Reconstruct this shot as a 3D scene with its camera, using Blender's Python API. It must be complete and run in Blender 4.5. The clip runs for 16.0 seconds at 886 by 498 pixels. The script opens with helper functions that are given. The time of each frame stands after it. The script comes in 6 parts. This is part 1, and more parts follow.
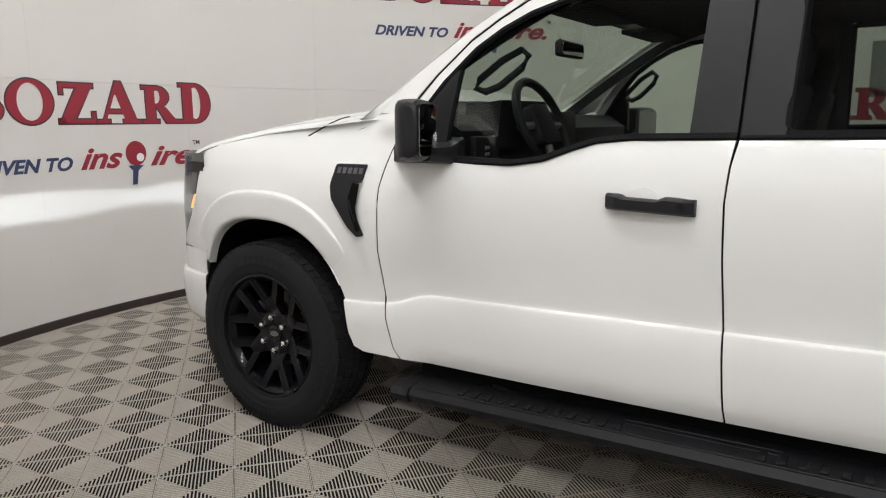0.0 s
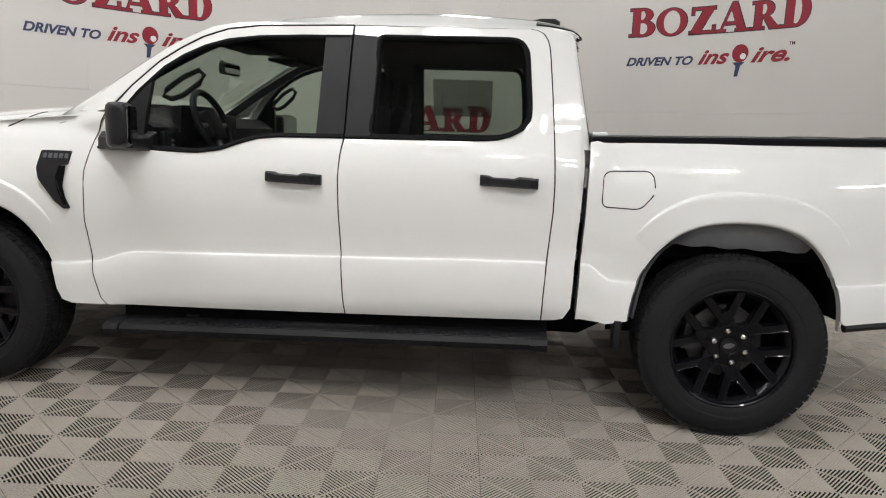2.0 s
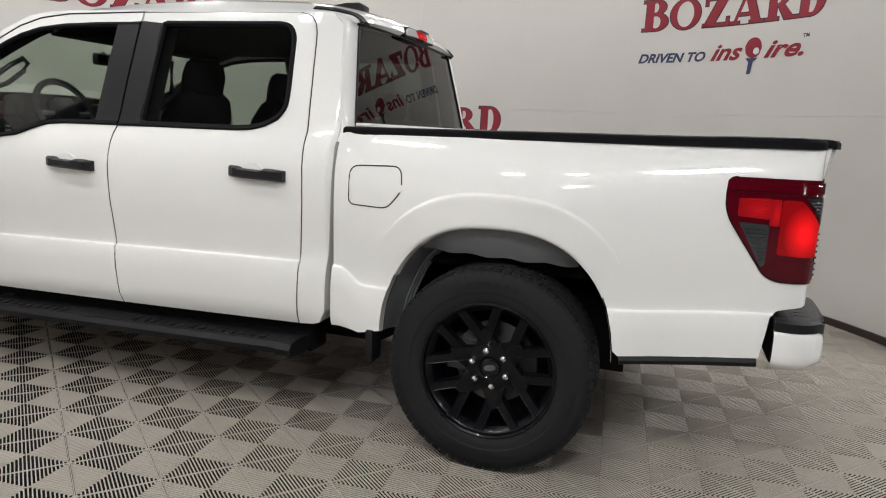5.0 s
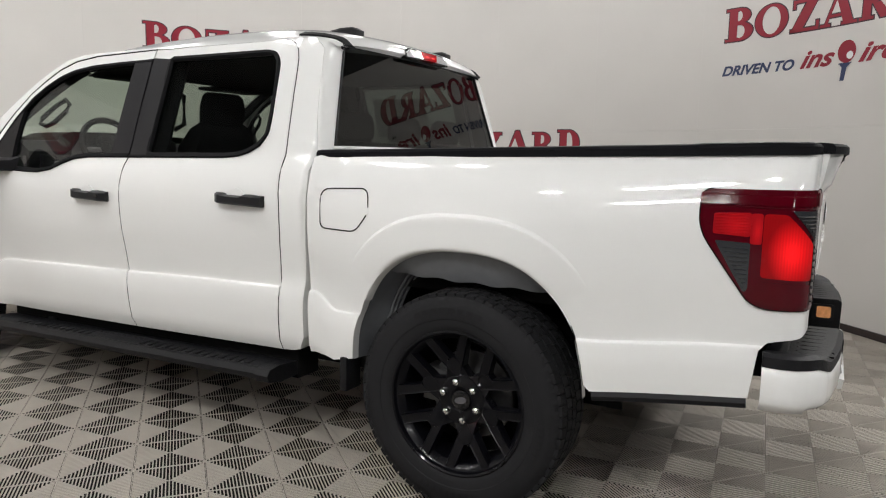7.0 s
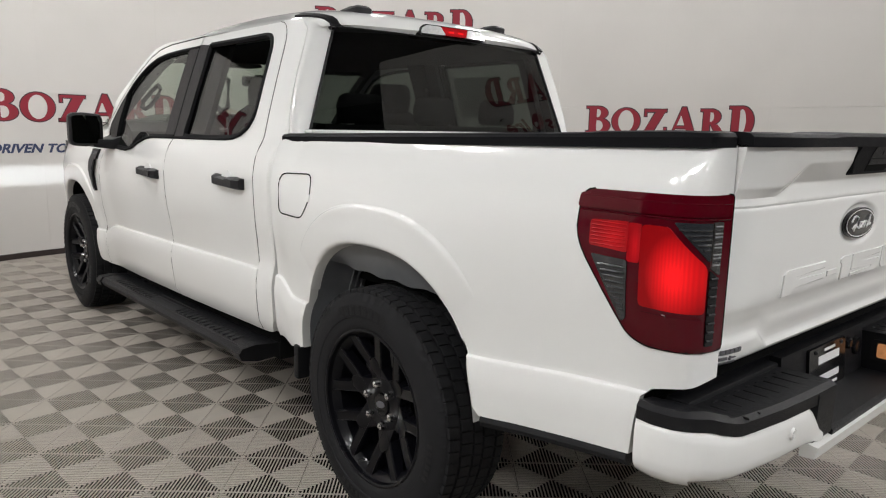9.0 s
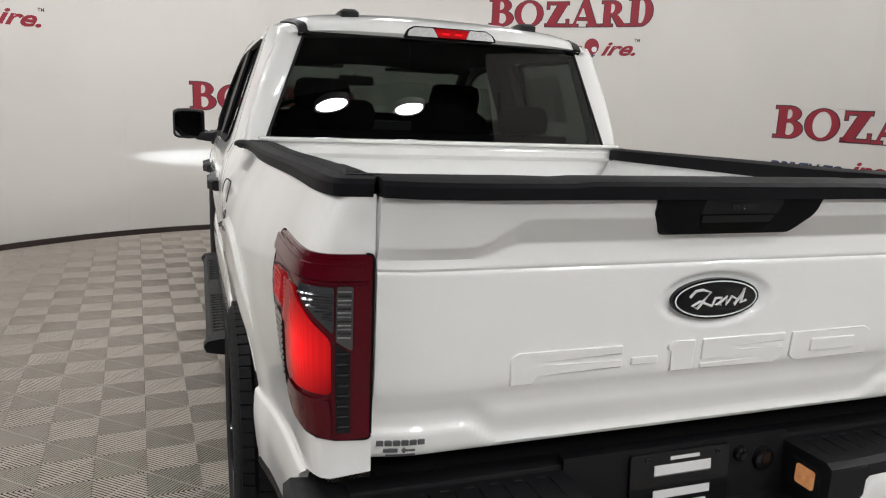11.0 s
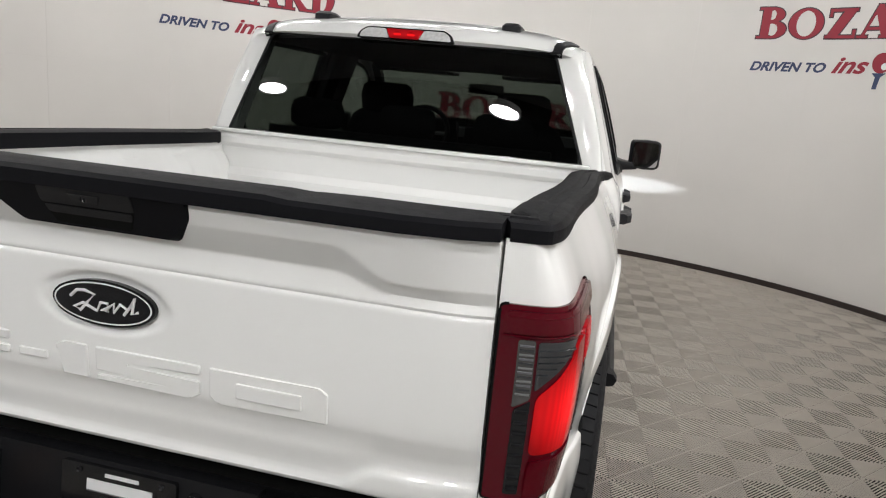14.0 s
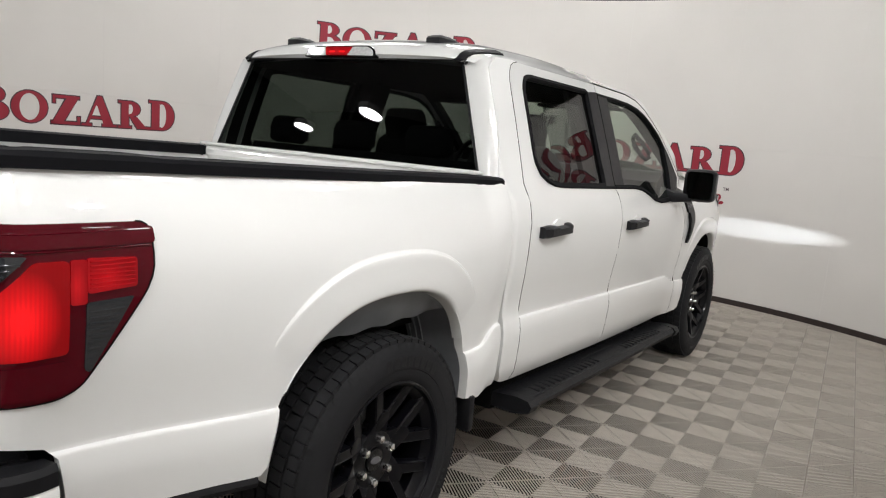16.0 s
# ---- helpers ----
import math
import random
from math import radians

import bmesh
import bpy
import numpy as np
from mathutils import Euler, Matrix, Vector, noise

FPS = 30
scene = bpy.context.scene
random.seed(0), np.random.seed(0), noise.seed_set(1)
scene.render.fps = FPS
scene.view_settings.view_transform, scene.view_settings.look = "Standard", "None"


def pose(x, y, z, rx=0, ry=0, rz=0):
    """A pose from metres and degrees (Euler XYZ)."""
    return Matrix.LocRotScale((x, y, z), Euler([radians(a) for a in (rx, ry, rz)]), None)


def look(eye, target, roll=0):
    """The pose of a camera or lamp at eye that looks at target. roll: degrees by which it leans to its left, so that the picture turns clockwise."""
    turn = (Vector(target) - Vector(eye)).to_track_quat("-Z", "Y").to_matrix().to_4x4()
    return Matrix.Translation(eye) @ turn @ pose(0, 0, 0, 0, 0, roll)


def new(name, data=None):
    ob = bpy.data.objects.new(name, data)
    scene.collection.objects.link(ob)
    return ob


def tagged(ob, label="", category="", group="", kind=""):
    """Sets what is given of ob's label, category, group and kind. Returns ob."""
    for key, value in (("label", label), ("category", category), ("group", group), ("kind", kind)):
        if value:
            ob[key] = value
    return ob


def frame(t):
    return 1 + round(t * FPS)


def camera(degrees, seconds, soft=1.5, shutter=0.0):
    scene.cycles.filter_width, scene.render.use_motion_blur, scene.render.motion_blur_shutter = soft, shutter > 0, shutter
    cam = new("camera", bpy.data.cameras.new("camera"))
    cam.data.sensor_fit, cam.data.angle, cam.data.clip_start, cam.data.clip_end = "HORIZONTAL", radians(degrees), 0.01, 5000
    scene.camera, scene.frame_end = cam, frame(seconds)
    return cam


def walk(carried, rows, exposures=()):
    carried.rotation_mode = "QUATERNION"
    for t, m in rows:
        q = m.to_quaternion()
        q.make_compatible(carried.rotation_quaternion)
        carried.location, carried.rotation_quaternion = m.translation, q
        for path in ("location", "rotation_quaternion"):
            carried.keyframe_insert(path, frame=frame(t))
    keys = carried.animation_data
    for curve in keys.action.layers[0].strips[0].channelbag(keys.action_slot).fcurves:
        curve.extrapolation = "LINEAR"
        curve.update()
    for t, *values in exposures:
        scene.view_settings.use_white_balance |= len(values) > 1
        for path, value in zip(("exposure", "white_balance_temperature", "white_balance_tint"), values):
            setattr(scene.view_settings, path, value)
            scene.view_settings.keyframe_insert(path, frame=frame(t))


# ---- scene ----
cam = camera(64.24, 16.0, soft=1.15)

PATH = [
    (0, pose(0.450, -3.037, 1.350, 79.64, 0.30, 33.46)),
    (0.5, pose(0.507, -3.379, 1.336, 80.01, -0.58, 25.28)),
    (1, pose(0.659, -3.673, 1.343, 80.02, -1.14, 17.40)),
    (1.5, pose(0.724, -3.952, 1.354, 80.12, -1.48, 10.10)),
    (2, pose(0.811, -4.159, 1.345, 80.45, -2.05, 5.56)),
    (2.5, pose(1.114, -4.195, 1.383, 80.18, -2.74, 4.49)),
    (3, pose(1.434, -4.085, 1.356, 80.53, -3.21, 6.51)),
    (3.5, pose(1.756, -3.930, 1.354, 80.47, -3.76, 9.67)),
    (4, pose(2.092, -3.798, 1.358, 79.98, -3.93, 13.36)),
    (6.5, pose(2.796, -3.325, 1.341, 81.99, -1.28, 24.80)),
    (7, pose(3.003, -3.212, 1.334, 82.39, -1.12, 28.82)),
    (7.5, pose(3.184, -3.038, 1.352, 82.20, -1.17, 33.37)),
    (8, pose(3.398, -2.837, 1.375, 81.56, -1.31, 38.28)),
    (10.5, pose(4.116, -1.387, 1.457, 78.50, -1.74, 65.85)),
    (11, pose(4.210, -1.071, 1.530, 78.25, -2.44, 71.22)),
    (11.5, pose(4.239, -0.751, 1.579, 77.71, -3.01, 76.59)),
    (12, pose(4.315, -0.404, 1.596, 77.28, -3.28, 81.70)),
    (12.5, pose(4.312, -0.084, 1.609, 76.68, -3.52, 86.97)),
    (13, pose(4.284, 0.254, 1.615, 76.55, -3.78, 92.54)),
    (13.5, pose(4.252, 0.600, 1.608, 76.90, -4.31, 98.08)),
    (14, pose(4.122, 0.922, 1.583, 77.80, -5.06, 103.80)),
    (14.5, pose(3.991, 1.264, 1.544, 78.90, -5.18, 109.27)),
    (15, pose(3.884, 1.616, 1.510, 79.79, -4.99, 114.72)),
    (15.5, pose(3.718, 1.943, 1.492, 80.59, -4.83, 120.04)),
    (16, pose(3.555, 2.286, 1.476, 81.08, -4.65, 124.75)),
]
walk(cam, PATH)

# ---------------------------------------------------------------- world and lights
CX, RW = 0.15, 4.40          # the round wall: centre on the x axis, radius

w = bpy.data.worlds.new("world")
scene.world = w
w.use_nodes = True
w.node_tree.nodes["Background"].inputs[0].default_value = (1.0, 0.95, 0.9, 1)
w.node_tree.nodes["Background"].inputs[1].default_value = 0.02
scene.view_settings.exposure = 0.0


def lamp(name, kind, m, energy, colour=(1, 1, 1), **more):
    data = bpy.data.lights.new(name, kind)
    data.energy, data.color = energy, colour
    for key, value in more.items():
        if key == "size":
            data.size = value
        elif key == "spot":
            data.spot_size = radians(value)
        elif key == "blend":
            data.spot_blend = value
        elif key == "radius":
            data.shadow_soft_size = value
    ob = new(name, data)
    ob.matrix_world = m
    return ob


# the low beams of the truck, thrown on the wall ahead of it
for side in (-1, 1):
    beam = lamp("headlamp_beam", "SPOT", look((-2.72, side * 0.80, 0.90), (-4.4, side * 0.88, 0.80)), 60,
                (0.86, 0.93, 1.0), spot=78, blend=0.6, radius=0.02)
    beam.scale = (1.0, 0.10, 1.0)

# ---------------------------------------------------------------- materials


def material(name, colour, rough=0.5, metal=0.0, coat=0.0, noise_scale=30.0, vary=0.06, bump=0.0, bump_scale=200.0,
             emit=None, emit_strength=0.0, rough_vary=0.08, stain=0.0, spec=0.5):
    m = bpy.data.materials.new(name)
    m.use_nodes = True
    nt = m.node_tree
    b = nt.nodes["Principled BSDF"]
    b.inputs["Roughness"].default_value = rough
    b.inputs["Metallic"].default_value = metal
    b.inputs["Coat Weight"].default_value = coat
    b.inputs["Specular IOR Level"].default_value = spec
    b.inputs["Coat Roughness"].default_value = 0.04
    co = nt.nodes.new("ShaderNodeTexCoord")
    no = nt.nodes.new("ShaderNodeTexNoise")
    no.inputs["Scale"].default_value = noise_scale
    no.inputs["Detail"].default_value = 4
    nt.links.new(co.outputs["Object"], no.inputs["Vector"])
    mix = nt.nodes.new("ShaderNodeMix")
    mix.data_type = "RGBA"
    lo = [max(0.0, c * (1 - vary)) for c in colour]
    hi = [min(1.0, c * (1 + vary)) for c in colour]
    mix.inputs[6].default_value = (*lo, 1)
    mix.inputs[7].default_value = (*hi, 1)
    nt.links.new(no.outputs["Fac"], mix.inputs[0])
    out = mix.outputs[2]
    if stain:
        big = nt.nodes.new("ShaderNodeTexNoise")
        big.inputs["Scale"].default_value = 0.9
        big.inputs["Detail"].default_value = 5
        nt.links.new(co.outputs["Object"], big.inputs["Vector"])
        ramp = nt.nodes.new("ShaderNodeMapRange")
        ramp.inputs["From Min"].default_value, ramp.inputs["From Max"].default_value = 0.4, 0.7
        ramp.inputs["To Min"].default_value, ramp.inputs["To Max"].default_value = 1.0, 1.0 - stain
        nt.links.new(big.outputs["Fac"], ramp.inputs["Value"])
        mul = nt.nodes.new("ShaderNodeVectorMath")
        mul.operation = "SCALE"
        nt.links.new(out, mul.inputs[0])
        nt.links.new(ramp.outputs["Result"], mul.inputs["Scale"])
        out = mul.outputs["Vector"]
    nt.links.new(out, b.inputs["Base Color"])
    rr = nt.nodes.new("ShaderNodeMapRange")
    rr.inputs["To Min"].default_value = max(0.0, rough - rough_vary)
    rr.inputs["To Max"].default_value = min(1.0, rough + rough_vary)
    nt.links.new(no.outputs["Fac"], rr.inputs["Value"])
    nt.links.new(rr.outputs["Result"], b.inputs["Roughness"])
    if bump:
        fine = nt.nodes.new("ShaderNodeTexNoise")
        fine.inputs["Scale"].default_value = bump_scale
        nt.links.new(co.outputs["Object"], fine.inputs["Vector"])
        bp = nt.nodes.new("ShaderNodeBump")
        bp.inputs["Strength"].default_value = bump
        bp.inputs["Distance"].default_value = 0.002
        nt.links.new(fine.outputs["Fac"], bp.inputs["Height"])
        nt.links.new(bp.outputs["Normal"], b.inputs["Normal"])
    if emit:
        b.inputs["Emission Color"].default_value = (*emit, 1)
        b.inputs["Emission Strength"].default_value = emit_strength
    return m


def glass(name, tint, boost=1.0):
    """A thin pane: it lets light straight through, tinted, and mirrors by its Fresnel."""
    m = bpy.data.materials.new(name)
    m.use_nodes = True
    nt = m.node_tree
    nt.nodes.remove(nt.nodes["Principled BSDF"])
    tr = nt.nodes.new("ShaderNodeBsdfTransparent")
    tr.inputs["Color"].default_value = (*tint, 1)
    gl = nt.nodes.new("ShaderNodeBsdfGlossy")
    gl.inputs["Roughness"].default_value = 0.0
    fr = nt.nodes.new("ShaderNodeLayerWeight")
    fr.inputs["Blend"].default_value = 0.5
    up = nt.nodes.new("ShaderNodeMath")
    up.operation = "POWER"
    up.inputs[1].default_value = 5.0
    nt.links.new(fr.outputs["Facing"], up.inputs[0])
    mul = nt.nodes.new("ShaderNodeMath")
    mul.operation, mul.use_clamp = "MULTIPLY_ADD", True
    mul.inputs[1].default_value, mul.inputs[2].default_value = 0.90, 0.055 * boost
    nt.links.new(up.outputs[0], mul.inputs[0])
    mx = nt.nodes.new("ShaderNodeMixShader")
    nt.links.new(mul.outputs[0], mx.inputs[0])
    nt.links.new(tr.outputs[0], mx.inputs[1])
    nt.links.new(gl.outputs[0], mx.inputs[2])
    nt.links.new(mx.outputs[0], nt.nodes["Material Output"].inputs["Surface"])
    return m


PAINT = material("white_paint", (0.86, 0.86, 0.845), 0.28, coat=1.0, noise_scale=6, vary=0.004, rough_vary=0.0, spec=0.15)
BLACK = material("black_plastic", (0.008, 0.008, 0.0095), 0.5, noise_scale=60, vary=0.2, bump=0.25, bump_scale=900, spec=0.28)
SATIN = material("satin_black", (0.013, 0.013, 0.015), 0.45, noise_scale=40, vary=0.1, bump=0.1, bump_scale=900, spec=0.30)
SEAL = material("rubber_seal", (0.006, 0.006, 0.007), 0.7, noise_scale=60, vary=0.2, spec=0.12)
CAPBLACK = material("cap_plastic", (0.0075, 0.0075, 0.009), 0.55, noise_scale=40, vary=0.15, bump=0.15, bump_scale=700, spec=0.07)
GLOSSB = material("gloss_black", (0.007, 0.007, 0.008), 0.18, coat=0.25, noise_scale=20, vary=0.2, spec=0.25)
RUBBER = material("tyre_rubber", (0.0155, 0.0155, 0.017), 0.72, noise_scale=25, vary=0.25, bump=0.3, bump_scale=500, spec=0.20)
RIMB = material("black_wheel", (0.0035, 0.0035, 0.005), 0.30, coat=0.22, noise_scale=15, vary=0.2, spec=0.15)
# near black puts shade into cavities, slots and parts under the body
DARK = material("shade_black", (0.006, 0.006, 0.006), 0.9, vary=0.3, spec=0.10)
GAP = material("panel_gap", (0.004, 0.004, 0.004), 0.9, vary=0.3, spec=0.10)
LINER = material("liner_plastic", (0.15, 0.155, 0.165), 0.34, coat=0.3, noise_scale=20, vary=0.2, bump=0.1, bump_scale=200)
CHROME = material("chrome", (0.75, 0.75, 0.75), 0.12, metal=1.0, noise_scale=30, vary=0.03)
STEEL = material("brake_steel", (0.16, 0.16, 0.16), 0.4, metal=0.6, noise_scale=60, vary=0.2)
CLOTH = material("seat_cloth", (0.007, 0.007, 0.008), 0.9, noise_scale=120, vary=0.3, bump=0.5, bump_scale=900, spec=0.20)
TRIM = material("interior_trim", (0.008, 0.008, 0.010), 0.65, noise_scale=80, vary=0.2, bump=0.3, bump_scale=900, spec=0.30)
HEADLINER = material("headliner", (0.010, 0.010, 0.011), 0.95, noise_scale=200, vary=0.1, spec=0.1)
GREYTRIM = material("grey_trim", (0.16, 0.16, 0.165), 0.5, noise_scale=40, vary=0.1)
WHITEP = material("white_print", (0.8, 0.8, 0.8), 0.5, vary=0.03)
GREYP = material("grey_print", (0.10, 0.10, 0.11), 0.4, vary=0.1)
RED_D = material("deep_red_lens", (0.080, 0.0010, 0.006), 0.10, coat=0.45, spec=0.1, noise_scale=30, vary=0.1, rough_vary=0.02)
RED_M = material("red_lens", (0.34, 0.006, 0.010), 0.12, coat=0.15, noise_scale=30, vary=0.1, emit=(1, 0.015, 0.02), emit_strength=0.10, rough_vary=0.02, spec=0.1)
RED_L = material("lit_red_lens", (0.26, 0.004, 0.006), 0.15, coat=0.15, noise_scale=30, vary=0.1, emit=(1, 0.010, 0.012), emit_strength=0.55, rough_vary=0.02, spec=0.1)
for lens in (RED_M, RED_L):
    # the lamp behind the lens glows most in its middle
    nt = lens.node_tree
    co, mp, gr, rg = (nt.nodes.new(k) for k in ("ShaderNodeTexCoord", "ShaderNodeMapping", "ShaderNodeTexGradient", "ShaderNodeMapRange"))
    gr.gradient_type = "SPHERICAL"
    mp.inputs["Location"].default_value, mp.inputs["Scale"].default_value = (-0.62, 0.0, -0.42), (1.0, 0.0, 1.0)
    rg.inputs["To Min"].default_value, rg.inputs["To Max"].default_value = (0.06, 1.05) if lens is RED_L else (0.03, 0.30)
    rg.inputs["From Min"].default_value, rg.inputs["From Max"].default_value = 0.48, 1.0
    nt.links.new(co.outputs["Generated"], mp.inputs["Vector"])
    nt.links.new(mp.outputs["Vector"], gr.inputs["Vector"])
    nt.links.new(gr.outputs["Fac"], rg.inputs["Value"])
    # moulded ribs in the lens
    wv, wr, ml = (nt.nodes.new(k) for k in ("ShaderNodeTexWave", "ShaderNodeMapRange", "ShaderNodeMath"))
    wv.inputs["Scale"].default_value, wv.inputs["Distortion"].default_value = 40.0, 0.6
    wr.inputs["To Min"].default_value, wr.inputs["To Max"].default_value = 0.88, 1.06
    ml.operation = "MULTIPLY"
    nt.links.new(co.outputs["Object"], wv.inputs["Vector"])
    nt.links.new(wv.outputs["Fac"], wr.inputs["Value"])
    nt.links.new(rg.outputs["Result"], ml.inputs[0])
    nt.links.new(wr.outputs["Result"], ml.inputs[1])
    nt.links.new(ml.outputs[0], nt.nodes["Principled BSDF"].inputs["Emission Strength"])
SMOKE = material("smoked_lens", (0.022, 0.024, 0.028), 0.16, coat=1.0, noise_scale=30, vary=0.1, rough_vary=0.02)
CLEAR = material("clear_lens", (0.055, 0.052, 0.050), 0.15, coat=1.0, noise_scale=80, vary=0.4, rough_vary=0.05)
AMBER = material("amber_lens", (0.8, 0.25, 0.03), 0.2, coat=1.0, noise_scale=30, vary=0.1, emit=(1, 0.35, 0.05), emit_strength=1.5)
PLATELAMP = material("plate_lamp", (0.45, 0.22, 0.10), 0.25, coat=0.5, noise_scale=70, vary=0.6, emit=(1, 0.42, 0.16), emit_strength=0.28)
WALL = material("wall_laminate", (0.70, 0.675, 0.645), 0.5, noise_scale=2.0, vary=0.02, stain=0.05, bump=0.03, bump_scale=120)
BASE = material("baseboard_rubber", (0.035, 0.024, 0.022), 0.5, noise_scale=20, vary=0.3)
TILE = material("floor_tile", (0.53, 0.485, 0.425), 0.5, noise_scale=9, vary=0.14, bump=0.15, bump_scale=300)
# near black in place of the shade between the floor ribs
UNDER = material("shade_under_tiles", (0.008, 0.007, 0.006), 0.85, noise_scale=12, vary=0.3, spec=0.10)
CONCRETE = material("hall_concrete", (0.18, 0.175, 0.17), 0.7, noise_scale=3, vary=0.12, stain=0.15, bump=0.2, bump_scale=60)
# low albedo puts the hall's dimness into its unseen walls
HALL = material("hall_wall", (0.06, 0.06, 0.06), 0.8, noise_scale=2, vary=0.04, bump=0.1, bump_scale=90)
CEIL = material("hall_ceiling", (0.40, 0.40, 0.40), 0.9, noise_scale=4, vary=0.1)
SIGNRED = material("sign_red", (0.29, 0.014, 0.032), 0.45, vary=0.04)
SIGNNAVY = material("sign_navy", (0.035, 0.05, 0.12), 0.45, vary=0.06)
SIGNEDGE = material("sign_outline", (0.06, 0.03, 0.04), 0.5, vary=0.06)
LAMPDISC = material("lamp_diffuser", (0.9, 0.9, 0.9), 0.5, vary=0.01, emit=(0.972, 0.965, 0.955), emit_strength=37.0)
LAMPFAR = material("bright_lamp_diffuser", (0.9, 0.9, 0.9), 0.5, vary=0.01, emit=(0.972, 0.965, 0.955), emit_strength=122.0)
LAMPRIM = material("lamp_rim", (0.6, 0.6, 0.6), 0.5, vary=0.05)
CLEARGLASS = glass("side_glass", (0.64, 0.70, 0.64))
TINTGLASS = glass("tinted_rear_glass", (0.10, 0.115, 0.105))
REARSIDE = glass("rear_side_glass", (0.50, 0.545, 0.50))
CARDFILM = glass("card_film", (0.38, 0.39, 0.38))
CLEARB = material("bright_clear_lens", (0.62, 0.62, 0.62), 0.15, coat=1.0, noise_scale=90, vary=0.35, rough_vary=0.05)
MIRROR = material("mirror_silver", (0.4, 0.4, 0.4), 0.01, metal=1.0, vary=0.0, rough_vary=0.0)

# ---------------------------------------------------------------- mesh helpers


def finish(bm, sharp=0.6):
    bm.normal_update()
    for f in bm.faces:
        f.smooth = True
    for e in bm.edges:
        if len(e.link_faces) == 2 and e.calc_face_angle(0.0) > sharp:
            e.smooth = False
        elif len(e.link_faces) != 2:
            e.smooth = False


def mesh_of(name, bm, mat, sharp=0.6):
    finish(bm, sharp)
    me = bpy.data.meshes.new(name)
    bm.to_mesh(me)
    bm.free()
    me.materials.append(mat)
    return me


def part(name, bm, mat, parent=None, label="", sharp=0.6):
    ob = new(name, mesh_of(name, bm, mat, sharp) if isinstance(bm, bmesh.types.BMesh) else bm)
    if parent is not None:
        ob.parent = parent
    return tagged(ob, label)


def curve_through(table):
    """A smooth curve through (x, y) pairs, which does not overshoot."""
    xs = [a for a, _ in table]
    ys = [b for _, b in table]
    n = len(xs)
    d = [(ys[i + 1] - ys[i]) / (xs[i + 1] - xs[i]) for i in range(n - 1)]
    m = [d[0]] + [0.0 if d[i - 1] * d[i] <= 0 else 2 * d[i - 1] * d[i] / (d[i - 1] + d[i]) for i in range(1, n - 1)] + [d[-1]]

    def f(x):
        if x <= xs[0]:
            return ys[0]
        if x >= xs[-1]:
            return ys[-1]
        i = 0
        while x > xs[i + 1]:
            i += 1
        h = xs[i + 1] - xs[i]
        t = (x - xs[i]) / h
        return ((1 + 2 * t) * (1 - t) ** 2 * ys[i] + t * (1 - t) ** 2 * h * m[i]
                + t * t * (3 - 2 * t) * ys[i + 1] + t * t * (t - 1) * h * m[i + 1])
    return f


def step01(a, b, x):
    t = min(1.0, max(0.0, (x - a) / (b - a)))
    return t * t * (3 - 2 * t)


def rounded(pts, r, n=4):
    """The closed outline with its corners rounded by r (one number, or one for each point)."""
    out = []
    k = len(pts)
    for i in range(k):
        p, a, b = Vector(pts[i]), Vector(pts[i - 1]), Vector(pts[(i + 1) % k])
        ri = r[i] if isinstance(r, (list, tuple)) else r
        u, v = a - p, b - p
        q = min(ri, u.length * 0.45, v.length * 0.45)
        if q < 1e-4:
            out.append(tuple(p))
            continue
        s, e = p + u.normalized() * q, p + v.normalized() * q
        for j in range(n + 1):
            t = j / n
            out.append(tuple(s * (1 - t) ** 2 + p * 2 * t * (1 - t) + e * t * t))
    return out


def steps(a, b, d):
    n = max(1, int((b - a) / d))
    return [a + (b - a) * i / n for i in range(1, n)]


def panel(outline, surf, us=(), vs=(), depth=0.02, way=None):
    """A sheet-metal panel: the outline in (u, v), cut into a fine grid, laid on surf(u, v), its rim turned in by depth along way."""
    bm = bmesh.new()
    bm.faces.new([bm.verts.new((u, v, 0)) for u, v in outline])
    for axis, cuts in ((0, us), (1, vs)):
        no = (1, 0, 0) if axis == 0 else (0, 1, 0)
        for c in cuts:
            bmesh.ops.bisect_plane(bm, geom=bm.verts[:] + bm.edges[:] + bm.faces[:], dist=1e-5,
                                   plane_co=[c * q for q in no], plane_no=no)
    rim = set()
    if depth:
        edges = [e for e in bm.edges if len(e.link_faces) == 1]
        made = bmesh.ops.extrude_edge_only(bm, edges=edges)["geom"]
        rim = {v for v in made if isinstance(v, bmesh.types.BMVert)}
    for v in bm.verts:
        p = Vector(surf(v.co.x, v.co.y))
        if v in rim:
            p += Vector(way(v.co.x, v.co.y) if callable(way) else way) * depth
        v.co = p
    return bm


def add_box(bm, a, b, bevel=0.0, m=None):
    """A box from corner a to corner b, with bevelled edges, added to bm."""
    made = bmesh.ops.create_cube(bm, size=1)["verts"]
    for v in made:
        v.co = Vector([(a[i] + b[i]) / 2 + v.co[i] * (b[i] - a[i]) for i in range(3)])
    if bevel:
        edges = list({e for v in made for e in v.link_edges})
        res = bmesh.ops.bevel(bm, geom=edges, offset=bevel, segments=2, affect="EDGES", profile=0.5)
        made = list({v for f in res["faces"] for v in f.verts} | {v for v in made if v.is_valid})
    if m is not None:
        bmesh.ops.transform(bm, matrix=m, verts=made)
    return bm


def box(a, b, bevel=0.0, m=None):
    return add_box(bmesh.new(), a, b, bevel, m)


